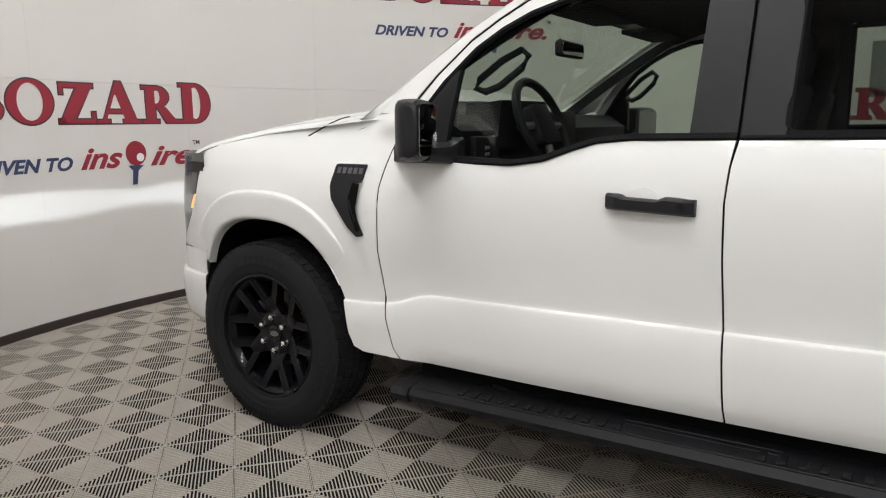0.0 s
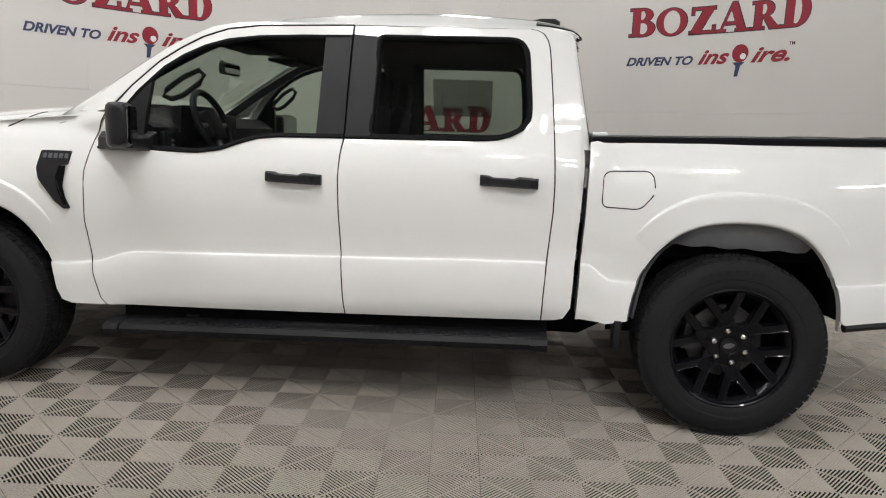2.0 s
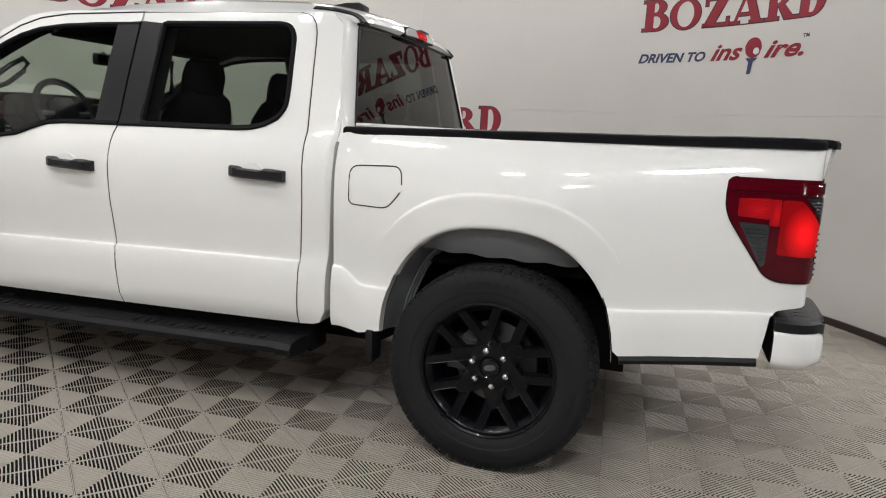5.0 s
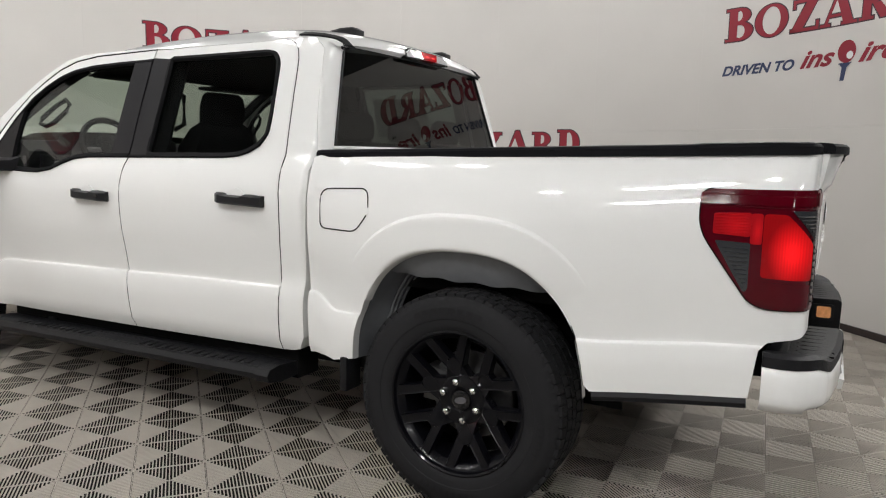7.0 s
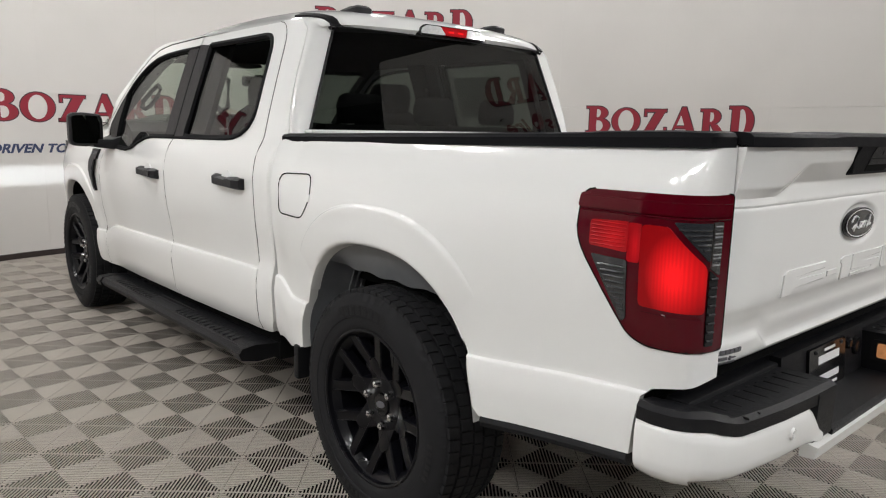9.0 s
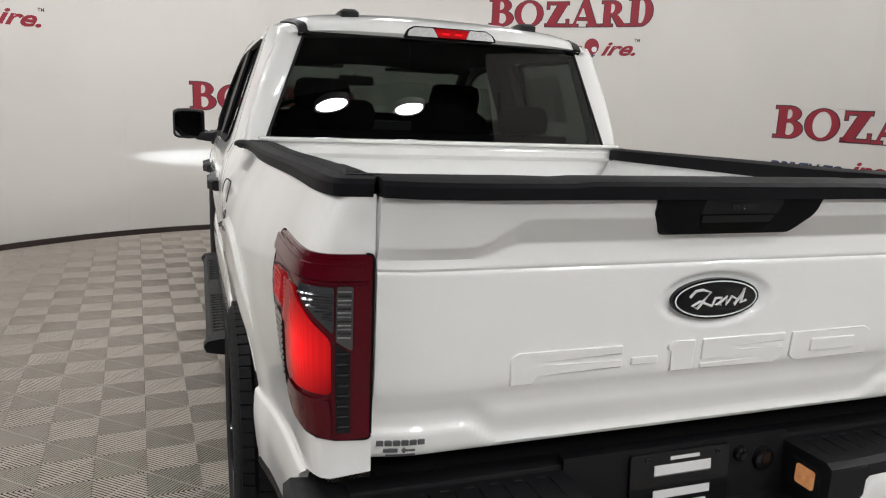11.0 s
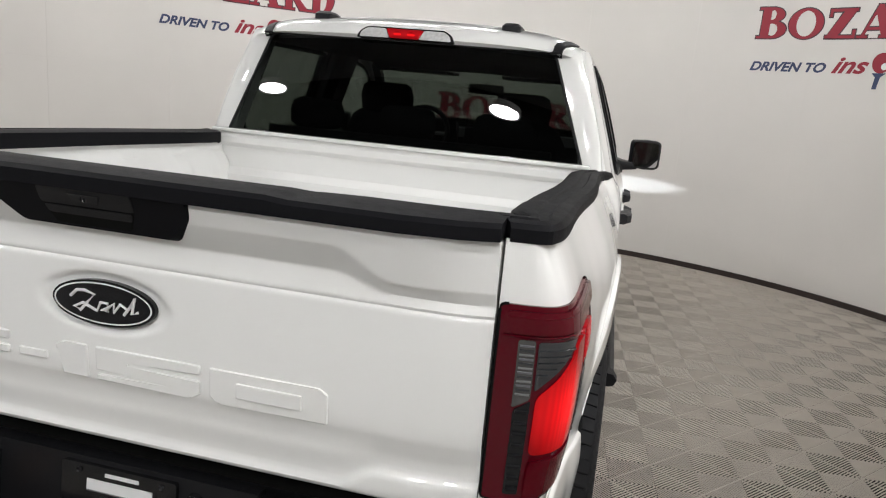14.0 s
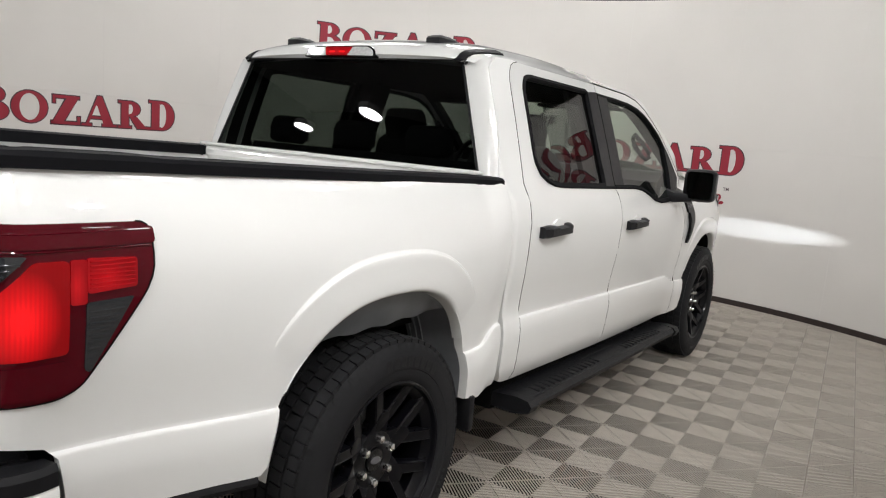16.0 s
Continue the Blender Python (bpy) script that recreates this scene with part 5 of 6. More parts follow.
NOSE = curve_through([(0.39, -0.03), (0.43, 0.0), (0.53, 0.010), (0.60, 0.012), (0.635, 0.006), (0.645, -0.01)])
front_bumper = part("front_bumper", sheet(span(-1, 1, 60), [0.39, 0.41, 0.43, 0.48, 0.53, 0.58, 0.61, 0.632, 0.645],
                    lambda v, z: (nose_at(1 - abs(v), NOSE(z))[0], math.copysign(nose_at(1 - abs(v), NOSE(z))[1], v), z)), PAINT, truck, "white front bumper", 0.5)
part("air_dam", sheet(span(-1, 1, 40), [0.28, 0.34, 0.415], lambda v, z: (nose_at(1 - abs(v), -0.05)[0] + 0.06, math.copysign(max(0.0, nose_at(1 - abs(v), -0.05)[1] - 0.03), v), z)), BLACK, front_bumper)
part("grille", sheet(span(-0.75, 0.75, 24), span(0.675, 1.12, 8), lambda v, z: (nose_at(1 - abs(v), -0.02)[0], math.copysign(nose_at(1 - abs(v), -0.02)[1], v), z)), GLOSSB, truck, "black front grille")
for sgn in (-1, 1):
    part("bumper_seam", sheet(span(0.0, 0.62, 14), [0.645, 0.66, 0.70, 0.74, 0.754], lambda t, z: (nose_at(t, -0.004)[0], sgn * nose_at(t, -0.004)[1], z)), PAINT, truck, "white bumper upper strip")

    def lens_at(k, z, off=0.0, s=sgn):
        t = LENS_EDGE(z) + (0.62 - LENS_EDGE(z)) * k
        x, y = nose_at(t, off)
        return (x + 0.03 * step01(0.95, 1.18, z), s * (y - 0.012), z)
    lamp_h = part("headlamp", sheet(span(0.0, 1.0, 16), span(0.757, 1.205, 14), lens_at), CLEAR, truck, "clear headlamp with dark surround")
    part("lamp_surround", sheet(span(0.0, 0.10, 4), span(1.015, 1.165, 8), lambda k, z: lens_at(k, z, 0.006)), SATIN, lamp_h)
    part("lamp_surround", sheet(span(0.08, 0.30, 5), span(1.115, 1.165, 3), lambda k, z: lens_at(k, z, 0.006)), SATIN, lamp_h)
    part("side_marker", sheet(span(0.0, 0.09, 4), span(0.945, 1.012, 5), lambda k, z: lens_at(k, z, 0.007)), AMBER, lamp_h, "lit amber side marker")
    part("tyre_deflector", box((-2.36, sgn * 0.80 - 0.1, 0.29), (-2.345, sgn * 0.80 + 0.1, 0.43), 0.004), BLACK, truck)

# ---- bed ----
part("bed_floor", join(box((1.22, -0.78, 0.86), (2.93, 0.78, 0.885)), *[box((1.24, -0.72 + 0.12 * i, 0.885), (2.92, -0.66 + 0.12 * i, 0.900), 0.004) for i in range(13)]), PAINT, truck, "white ribbed bed floor")
bm = panel([(-0.86, 0.88), (0.86, 0.88), (0.83, 1.352), (-0.83, 1.352)],
           lambda y, z: (1.245 - 0.030 * step01(1.16, 1.19, z) + 0.020 * step01(1.28, 1.30, z) - 0.012 * step01(1.325, 1.345, z) + 0.012 * step01(1.05, 1.03, z), y, z),
           steps(-0.86, 0.86, 0.1), [0.95, 1.02, 1.03, 1.04, 1.05, 1.06, 1.1, 1.15, 1.16, 1.17, 1.18, 1.19, 1.2, 1.24, 1.27, 1.28, 1.287, 1.295, 1.30, 1.31, 1.325, 1.335, 1.345], 0.03, (-1, 0, 0))
part("bed_front", bm, PAINT, truck, "white front wall of the bed", 0.5)
part("bed_front_cap", box((1.175, -0.84, 1.346), (1.245, 0.84, 1.362), 0.006), PAINT, truck)
for sgn in (-1, 1):
    def inner(x, z, s=sgn):
        wave = 0.012 * step01(0.2, 0.6, math.sin((x - 1.2) * 2 * math.pi / 0.29)) * step01(1.26, 1.22, z)
        y = 0.800 - 0.035 * step01(1.28, 1.18, z) - wave
        return (x, s * y, z)
    part("bed_wall", sheet(span(1.22, 2.93, 70), span(0.88, 1.345, 16), inner), PAINT, truck, "white inner bed wall", 0.5)
    well = rounded([(1.42, 0.88), (2.27, 0.88), (2.20, 1.10), (2.05, 1.14), (1.64, 1.14), (1.49, 1.10)], 0.05, 3)
    part("wheel_well", prism(well, 0.55, 0.79, lambda u, v, ww: (u, sgn * ww, v), 0.02), PAINT, truck)

    def rail_sec(q, s=sgn):
        x = CORNER(q)
        yo = half_width(q, 1.335) + 0.006
        zb = 1.313 + 0.0265 * (x - 1.16)
        up = 0.003 * step01(2.58, 2.66, x) * step01(2.95, 2.85, x)
        k = step01(2.80, 3.02, q)
        way = Vector((-0.085 * k, -(0.115 - 0.075 * k), 0))
        out = []
        for t, h in ((0.0, -0.004), (0.0, 0.019), (0.08, 0.028), (0.30, 0.032), (0.35, 0.027), (0.53, 0.027), (0.58, 0.032), (0.84, 0.031), (0.98, 0.025), (1.0, -0.02)):
            out.append((x + way.x * t, s * (yo + way.y * t), zb + h + (up if h > 0.02 else 0)))
        return out
    rail = part("bed_rail", sweep([rail_sec(x) for x in [1.165, 1.18] + span(1.25, 2.50, 10) + [2.56, 2.58, 2.60, 2.62, 2.64, 2.66, 2.72] + span(2.76, 3.045, 14)]), CAPBLACK, truck, "black moulded bed rail cap", 0.35)
    bm = lathe([(0.0, 0.0001), (0.0, 0.006), (-0.003, 0.008)], 12)
    for v in bm.verts:
        v.co = Vector((1.262, sgn * (0.7985 - 0.035 * 0.2), 1.298)) + Vector((v.co.x, -sgn * (v.co.y + 0.002), v.co.z))
    part("rail_bolt", bm, GLOSSB, rail)

# ---- tailgate ----
TG = curve_through([(0.826, 2.950), (0.835, 2.962), (0.86, 2.966), (0.92, 2.968), (0.950, 2.973), (0.972, 2.980), (1.0, 2.983), (1.10, 2.986), (1.20, 2.987), (1.25, 2.986), (1.37, 2.985)])


def gate_at(y, z, off=0.0):
    a = abs(y)
    x = TG(z)
    # lower fold
    zr = 0.900 - 0.042 * step01(0.575, 0.495, a)
    x -= 0.007 * step01(zr + 0.055, zr + 0.004, z) * (1 - step01(zr - 0.002, zr - 0.022, z))
    x += 0.004 * step01(zr - 0.002, zr - 0.022, z)
    # fold line across the gate
    x -= 0.004 * math.exp(-((z - 1.216) / 0.003) ** 2)
    # spoiler lip with a deeper middle
    mid = step01(0.585, 0.475, a)
    z0, z1 = 1.238 + 0.028 * mid, 1.264 + 0.056 * mid
    near = 1 - 0.45 * step01(0.62, 0.764, a)
    x -= 0.005 * min(1.0, max(0.0, (z - 1.222) / (z0 - 1.222)))
    x += (0.022 + 0.016 * mid) * min(1.0, max(0.0, (z - z0) / (z1 - z0))) * near
    x += (0.026 - 0.016 * mid) * min(1.0, max(0.0, (z - z1) / (1.352 - z1))) * near
    # oval dish round the badge
    e = math.sqrt((y / 0.154) ** 2 + ((z - 1.132) / 0.066) ** 2)
    x -= 0.010 * step01(1.0, 0.80, e)
    x -= 0.020 * step01(0.62, 0.80, a) ** 2
    return (x + off, y, z)


zs = [0.832, 0.84, 0.848] + [0.856 + 0.006 * i for i in range(16)] + span(0.957, 1.055, 14) + [1.062 + 0.0052 * i for i in range(27)] + [1.205, 1.210, 1.213, 1.216, 1.219, 1.222, 1.227] + [1.231 + 0.0036 * i for i in range(34)] + [1.358]
bm = panel([(-0.764, 0.828), (0.764, 0.828), (0.764, 1.364), (-0.764, 1.364)], gate_at, steps(-0.764, 0.764, 0.011), zs, 0.05, (-1, 0, 0))
gate = part("tailgate", bm, PAINT, truck, "white stamped tailgate", 0.7)
part("gate_inner", box((2.86, -0.75, 0.84), (2.905, 0.75, 1.365), 0.01), PAINT, gate)
cap_prof = [(2.870, 1.354), (2.870, 1.384), (2.895, 1.391), (2.985, 1.393), (3.034, 1.390), (3.043, 1.382), (3.044, 1.360), (3.00, 1.357)]
bm = sweep([[(x - (0.040 if x > 2.99 else 0.016) * step01(0.60, 0.78, abs(y)) ** 2 + (0.03 * step01(0.46, 0.36, abs(y)) if x < 2.9 else 0), y, z + 0.004 * step01(0.40, 0.36, abs(y)) * (1 if z > 1.37 else 0)) for x, z in cap_prof] for y in [-0.764, -0.70, -0.6, -0.5, -0.42, -0.40, -0.38, -0.36, -0.2, 0, 0.2, 0.36, 0.38, 0.40, 0.42, 0.5, 0.6, 0.70, 0.764]])
part("gate_cap", bm, CAPBLACK, gate, "black plastic tailgate top cap", 0.35)
for sgn in (-1, 1):
    part("gate_gap", box((2.90, sgn * 0.7665 - 0.003, 0.83), (2.936, sgn * 0.7665 + 0.003, 1.35)), GAP, gate)
# handle bezel: its face leans with the lip, its sides run back to a square foot
def bez_x(v):
    return 3.003 + 0.46 * (v - 1.28)


def bez_ring(w0, w1, z0, zc, x):
    return [(x(z), u, z) for u, z in rounded([(-w1, 1.366), (-w1, zc), (-w0, z0), (w0, z0), (w1, zc), (w1, 1.366)], [0.004, 0.014, 0.014, 0.014, 0.014, 0.004], 4)]


def bez_piece(outline, lift, r, bevel, name, mat, parent):
    return part(name, prism(rounded(outline, r, 3), 0.0, 1.0, lambda u, v, ww: (bez_x(v) - 0.012 + (0.012 + lift) * ww, u, v), bevel), mat, parent)


bezel = part("handle_bezel", sweep([bez_ring(0.196, 0.211, 1.272, 1.318, lambda z: 2.952), bez_ring(0.170, 0.210, 1.279, 1.322, lambda z: bez_x(z) - 0.010),
                                    bez_ring(0.158, 0.207, 1.282, 1.325, bez_x)]), CAPBLACK, gate, "black tailgate handle bezel", 0.4)
bez_piece([(-0.100, 1.360), (-0.100, 1.327), (0.100, 1.327), (0.100, 1.360)], 0.0020, 0.008, 0.001, "gate_handle", BLACK, bezel)
bez_piece([(-0.098, 1.324), (-0.080, 1.288), (0.080, 1.288), (0.098, 1.324)], 0.0010, 0.006, 0.0, "handle_recess", DARK, bezel)
bez_piece([(-0.094, 1.324), (-0.088, 1.308), (0.088, 1.308), (0.094, 1.324)], 0.0030, 0.004, 0.001, "handle_lip", BLACK, bezel)
bez_piece([(-0.034, 1.350), (-0.026, 1.336), (0.026, 1.336), (0.034, 1.350)], 0.0045, 0.004, 0.001, "camera_housing", SATIN, bezel)
bm = lathe([(0.0, 0.0001), (0.002, 0.005), (0.0, 0.0065)], 16)
for v in bm.verts:
    v.co = Vector((bez_x(1.343) + 0.0045 + v.co.y, v.co.x, 1.343 + v.co.z))
part("camera_lens", bm, GLOSSB, bezel)
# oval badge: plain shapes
x0 = 2.984
badge = part("oval_badge", prism(oval(0, 1.132, 0.116, 0.046, 48), x0 - 0.006, x0 + 0.005, lambda u, v, ww: (ww, u, v), 0.002), GLOSSB, gate, "black oval badge with white ring and stroke")
part("badge_ring", ring_shape(oval(0, 1.132, 0.110, 0.0415, 48), oval(0, 1.132, 0.1065, 0.0385, 48)), WHITEP, badge)
for v in badge.children[0].data.vertices:
    v.co = (x0 + 0.0058, v.co.x, v.co.y)
wave = [(-0.072, 0.006), (-0.058, 0.020), (-0.040, 0.022), (-0.018, 0.016), (-0.036, -0.004), (-0.050, -0.020), (-0.064, -0.014), (-0.044, -0.004), (-0.012, -0.016), (-0.004, 0.002), (0.012, 0.002), (0.012, -0.014), (-0.002, -0.014), (0.014, -0.006), (0.026, 0.004), (0.026, -0.014), (0.040, 0.004), (0.056, -0.004), (0.048, -0.016), (0.062, 0.002), (0.072, 0.022), (0.066, -0.012), (0.080, -0.006)]
part("badge_stroke", tube([(x0 + 0.0055, u, 1.132 + v) for u, v in wave], 0.0033, 6), WHITEP, badge)


# stamped block shapes on the gate
def stamp(points, r=0.004):
    pts = rounded(points, r, 2)
    bm = prism(pts, -0.006, 0.0042, lambda u, v, ww: gate_at(u, v, ww), 0.0026)
    part("stamped_block", bm, PAINT, gate, "", 0.3)


stamp([(-0.485, 0.968), (-0.430, 0.968), (-0.430, 0.990), (-0.226, 0.990), (-0.226, 1.008), (-0.425, 1.008), (-0.425, 1.020), (-0.226, 1.020), (-0.226, 1.040), (-0.470, 1.040), (-0.488, 1.030)])
stamp([(-0.203, 0.992), (-0.135, 0.992), (-0.135, 1.010), (-0.203, 1.010)])
stamp([(-0.100, 0.968), (-0.040, 0.968), (-0.040, 1.040), (-0.092, 1.040), (-0.112, 1.032), (-0.112, 1.020), (-0.100, 1.020)])
stamp([(-0.020, 0.968), (0.190, 0.968), (0.212, 0.980), (0.212, 1.008), (0.050, 1.008), (0.050, 1.020), (0.212, 1.020), (0.212, 1.040), (-0.020, 1.040), (-0.020, 0.990), (0.150, 0.990), (0.150, 0.982), (-0.020, 0.982)])
stamp([(0.232, 0.980), (0.250, 0.968), (0.475, 0.968), (0.475, 1.030), (0.458, 1.040), (0.232, 1.040)])
part("stamped_block", prism(rounded([(0.290, 0.988), (0.425, 0.988), (0.425, 1.020), (0.290, 1.020)], 0.004, 2), 0.0, 0.0078, lambda u, v, ww: gate_at(u, v, ww), 0.0024), PAINT, gate, "", 0.3)
# dealer sticker as plain bars
for u0, u1, v0, v1 in [(a - 0.013, b - 0.013, c - 0.020, d - 0.020) for a, b, c, d in [(-0.742 + 0.0165 * i, -0.729 + 0.0165 * i, 0.879, 0.890) for i in range(6)] + [(-0.728, -0.700, 0.864, 0.872), (-0.692, -0.665, 0.866, 0.869), (-0.689, -0.685, 0.862, 0.873), (-0.722, -0.664, 0.853, 0.858)]]:
    part("sticker_bar", panel([(u0, v0), (u1, v0), (u1, v1), (u0, v1)], lambda y, z: gate_at(y, z, 0.004), depth=0.006, way=(-1, 0, 0)), GREYP, gate)

# ---- rear bumper ----
bumper = part("rear_bumper", box((2.86, -0.62, 0.60), (2.905, 0.62, 0.725), 0.01), BLACK, truck, "white and black rear step bumper")
part("bumper_shelf", box((2.86, -0.80, 0.700), (2.925, 0.80, 0.742), 0.008), BLACK, bumper)
# black sheet added for the shade in the recess below the gate
part("recess_back", box((2.858, -0.74, 0.735), (2.872, 0.74, 0.835)), DARK, bumper)
part("plate_wall", prism([(-0.315, 0.59), (0.315, 0.59), (0.315, 0.757), (-0.315, 0.757)], 0, 1, lambda u, v, ww: (2.90 + 0.034 * ww - 0.08 * (v - 0.73), u, v), 0.004), BLACK, bumper)
part("lower_step", sweep([[(2.92, y, 0.560), (3.084, y, 0.566), (3.088, y, 0.592), (3.078, y, 0.602), (2.92, y, 0.600)] for y in span(-0.312, 0.312, 6)]), BLACK, bumper, "black lower hitch step", 0.4)
part("bumper_bar", sweep([[(3.05, y, 0.540), (3.090, y, 0.544), (3.096, y, 0.578), (3.05, y, 0.584)] for y in span(-0.43, 0.43, 6)]), PAINT, bumper, "white lower bumper bar")
plate_x = lambda v: 2.934 - 0.08 * (v - 0.73)
plate = part("plate_holder", prism(rounded([(-0.145, 0.604), (0.135, 0.604), (0.135, 0.746), (-0.145, 0.746)], 0.008, 3), 0, 1, lambda u, v, ww: (plate_x(v) + 0.010 * ww, u, v), 0.002), GLOSSB, bumper, "black plate holder with a white card")
for u0, u1, v0, v1 in [(-0.080, 0.080, 0.692, 0.716), (-0.080, 0.080, 0.634, 0.654), (-0.036, 0.046, 0.7265, 0.7345), (-0.052, 0.070, 0.6125, 0.6205)]:
    part("card_bar", prism([(u0, v0), (u1, v0), (u1, v1), (u0, v1)], 0, 1, lambda u, v, ww: (plate_x(v) + 0.0098 + 0.002 * ww, u, v)), WHITEP, plate)
part("card_shade", prism([(-0.080, 0.689), (0.080, 0.689), (0.080, 0.692), (-0.080, 0.692)], 0, 1, lambda u, v, ww: (plate_x(v) + 0.0098 + 0.0015 * ww, u, v)), GREYTRIM, plate)
part("card_mark", prism(oval(-0.108, 0.618, 0.020, 0.009, 20), 0, 1, lambda u, v, ww: (plate_x(v) + 0.0098 + 0.002 * ww, u, v)), GREYTRIM, plate)
for u in (-0.10, 0.10):
    bm = lathe([(0.0, 0.0001), (0.004, 0.005), (0.0, 0.007)], 12)
    for v in bm.verts:
        v.co = Vector((plate_x(0.732) + 0.010 + v.co.y, u + v.co.x, 0.732 + v.co.z))
    part("plate_screw", bm, SATIN, plate)
for y, z, r in ((0.175, 0.712, 0.020), (0.248, 0.690, 0.032)):
    bm = lathe([(0.012, 0.0001), (0.014, r * 0.6), (0.010, r * 0.9), (0.0, r), (-0.012, r * 1.05)], 24)
    for v in bm.verts:
        v.co = Vector((plate_x(z) + v.co.y, y + v.co.x, z + v.co.z))
    part("tow_socket", bm, GLOSSB, bumper, "black round tow socket cover")

for sgn in (-1, 1):
    body_side(sgn)
wheels()

# ---- underside: unseen dark parts that block the light ----
for sgn in (-1, 1):
    part("chassis_rail", sweep([[(x, sgn * 0.40, z), (x, sgn * 0.55, z), (x, sgn * 0.55, z + 0.15), (x, sgn * 0.40, z + 0.15)] for x, z in ((-2.5, 0.36), (-1.2, 0.33), (1.2, 0.33), (1.5, 0.50), (2.2, 0.55), (2.85, 0.58))]), DARK, truck)
part("cab_underside", box((-1.2, -0.80, 0.46), (1.12, 0.80, 0.50)), DARK, truck)
part("bed_underside", box((1.15, -0.8, 0.80), (2.9, 0.8, 0.855)), DARK, truck)
part("engine_block", box((-2.4, -0.5, 0.5), (-1.3, 0.5, 1.1)), DARK, truck)
part("firewall", box((-1.3, -0.84, 0.45), (-1.24, 0.84, 1.25)), DARK, truck)
part("axle", tube([(1.845, -0.75, 0.40), (1.845, 0.75, 0.40)], 0.05, 12), DARK, truck)
part("muffler", tube([(0.9, 0.2, 0.38), (1.5, 0.35, 0.38)], 0.09, 12), LINER, truck)

# ---- interior ----
for sgn in (-1, 1):
    part("door_trim", panel([(-1.15, 0.55), (0.98, 0.55), (0.96, 1.26), (-0.25, 1.25), (-0.55, 1.17), (-1.14, 1.16)], side_surface(sgn, -0.075), steps(-1.1, 0.95, 0.15), steps(0.55, 1.3, 0.12), 0.02, (0, sgn, 0)), TRIM, truck)
    part("pillar_trim", sweep([[(x, sgn * (half_width(x, z) - d), z) for x, d in ((-0.075, 0.05), (0.150, 0.05), (0.175, 0.10), (0.130, 0.15), (-0.040, 0.15), (-0.080, 0.10))] for z in span(1.20, 1.79, 6)]), TRIM, truck, "", 0.6)
    part("pillar_trim", panel([(-0.06, 1.25), (0.15, 1.25), (0.16, 1.78), (-0.03, 1.78)], side_surface(sgn, -0.05), (), steps(1.25, 1.78, 0.1), 0.02, (0, sgn, 0)), TRIM, truck)
    part("pillar_trim", panel([(0.90, 1.25), (1.10, 1.25), (1.05, 1.77), (0.86, 1.77)], side_surface(sgn, -0.055), (), steps(1.25, 1.78, 0.1), 0.02, (0, sgn, 0)), TRIM, truck)
    part("pillar_trim", sweep([[tuple(Vector(screen_at(t, sgn * 0.985)) + Vector(d)) for d in ((0.02, 0, -0.02), (0.07, sgn * -0.00, -0.03), (0.05, -sgn * 0.05, -0.05), (0.0, -sgn * 0.05, -0.03))] for t in span(0.14, 1.0, 8)]), TRIM, truck)
    g = [(x, sgn * y, z) for x, y, z in ((-0.885, 0.800, 1.462), (-0.850, 0.790, 1.448), (-0.800, 0.775, 1.468), (-0.725, 0.750, 1.530), (-0.705, 0.742, 1.570), (-0.730, 0.745, 1.592), (-0.800, 0.765, 1.555), (-0.875, 0.795, 1.490))]
    part("grab_handle", tube(g, 0.013, 8, True), TRIM, truck)
    part("grab_handle", tube([(0.09, sgn * 0.70, 1.62), (0.12, sgn * 0.68, 1.60), (0.13, sgn * 0.69, 1.46), (0.10, sgn * 0.73, 1.43)], 0.013, 8), TRIM, truck)
    # front seat
    y = sgn * 0.40
    seat = part("front_seat", box((-0.54, y - 0.25, 0.80), (0.02, y + 0.25, 0.98), 0.05), CLOTH, truck, "black cloth front seat")
    sec = [[(-0.06 + x + a * d, y + b * wd * 1.06, z) for a, b in ((-1, -0.8), (-1, 0.8), (-0.2, 1), (1, 0.8), (1, -0.8), (-0.2, -1))] for x, z, d, wd in ((0.02, 0.92, 0.08, 0.25), (0.06, 1.1, 0.08, 0.255), (0.12, 1.35, 0.06, 0.245), (0.15, 1.44, 0.05, 0.20), (0.155, 1.475, 0.03, 0.15))]
    part("backrest", sweep(sec), CLOTH, seat, "", 0.9)
    sec = [[(0.085 + x + a * d, y + b * wd * 1.12, z - 0.065) for a, b in ((-1, -0.7), (-1, 0.7), (0, 1), (1, 0.7), (1, -0.7), (0, -1))] for x, z, d, wd in ((0.0, 1.505, 0.03, 0.10), (0.0, 1.53, 0.05, 0.135), (0.015, 1.62, 0.05, 0.145), (0.02, 1.68, 0.04, 0.13), (0.02, 1.70, 0.02, 0.10))]
    part("headrest", sweep(sec), CLOTH, seat, "", 0.9)
    for q in (-0.05, 0.05):
        part("headrest_post", tube([(0.09, y + q, 1.40), (0.09, y + q, 1.47)], 0.006, 6), CHROME, seat)
bench = part("rear_bench", box((0.42, -0.66, 0.80), (0.90, 0.66, 0.96), 0.05), CLOTH, truck, "black cloth rear bench")
part("backrest", sweep([[(x + a * d, b * 0.66, z) for a, b in ((-1, -1), (-1, 1), (1, 1), (1, -1))] for x, z, d in ((0.90, 0.92, 0.07), (0.96, 1.15, 0.07), (1.00, 1.36, 0.05), (1.01, 1.385, 0.03))]), CLOTH, bench, "", 0.9)
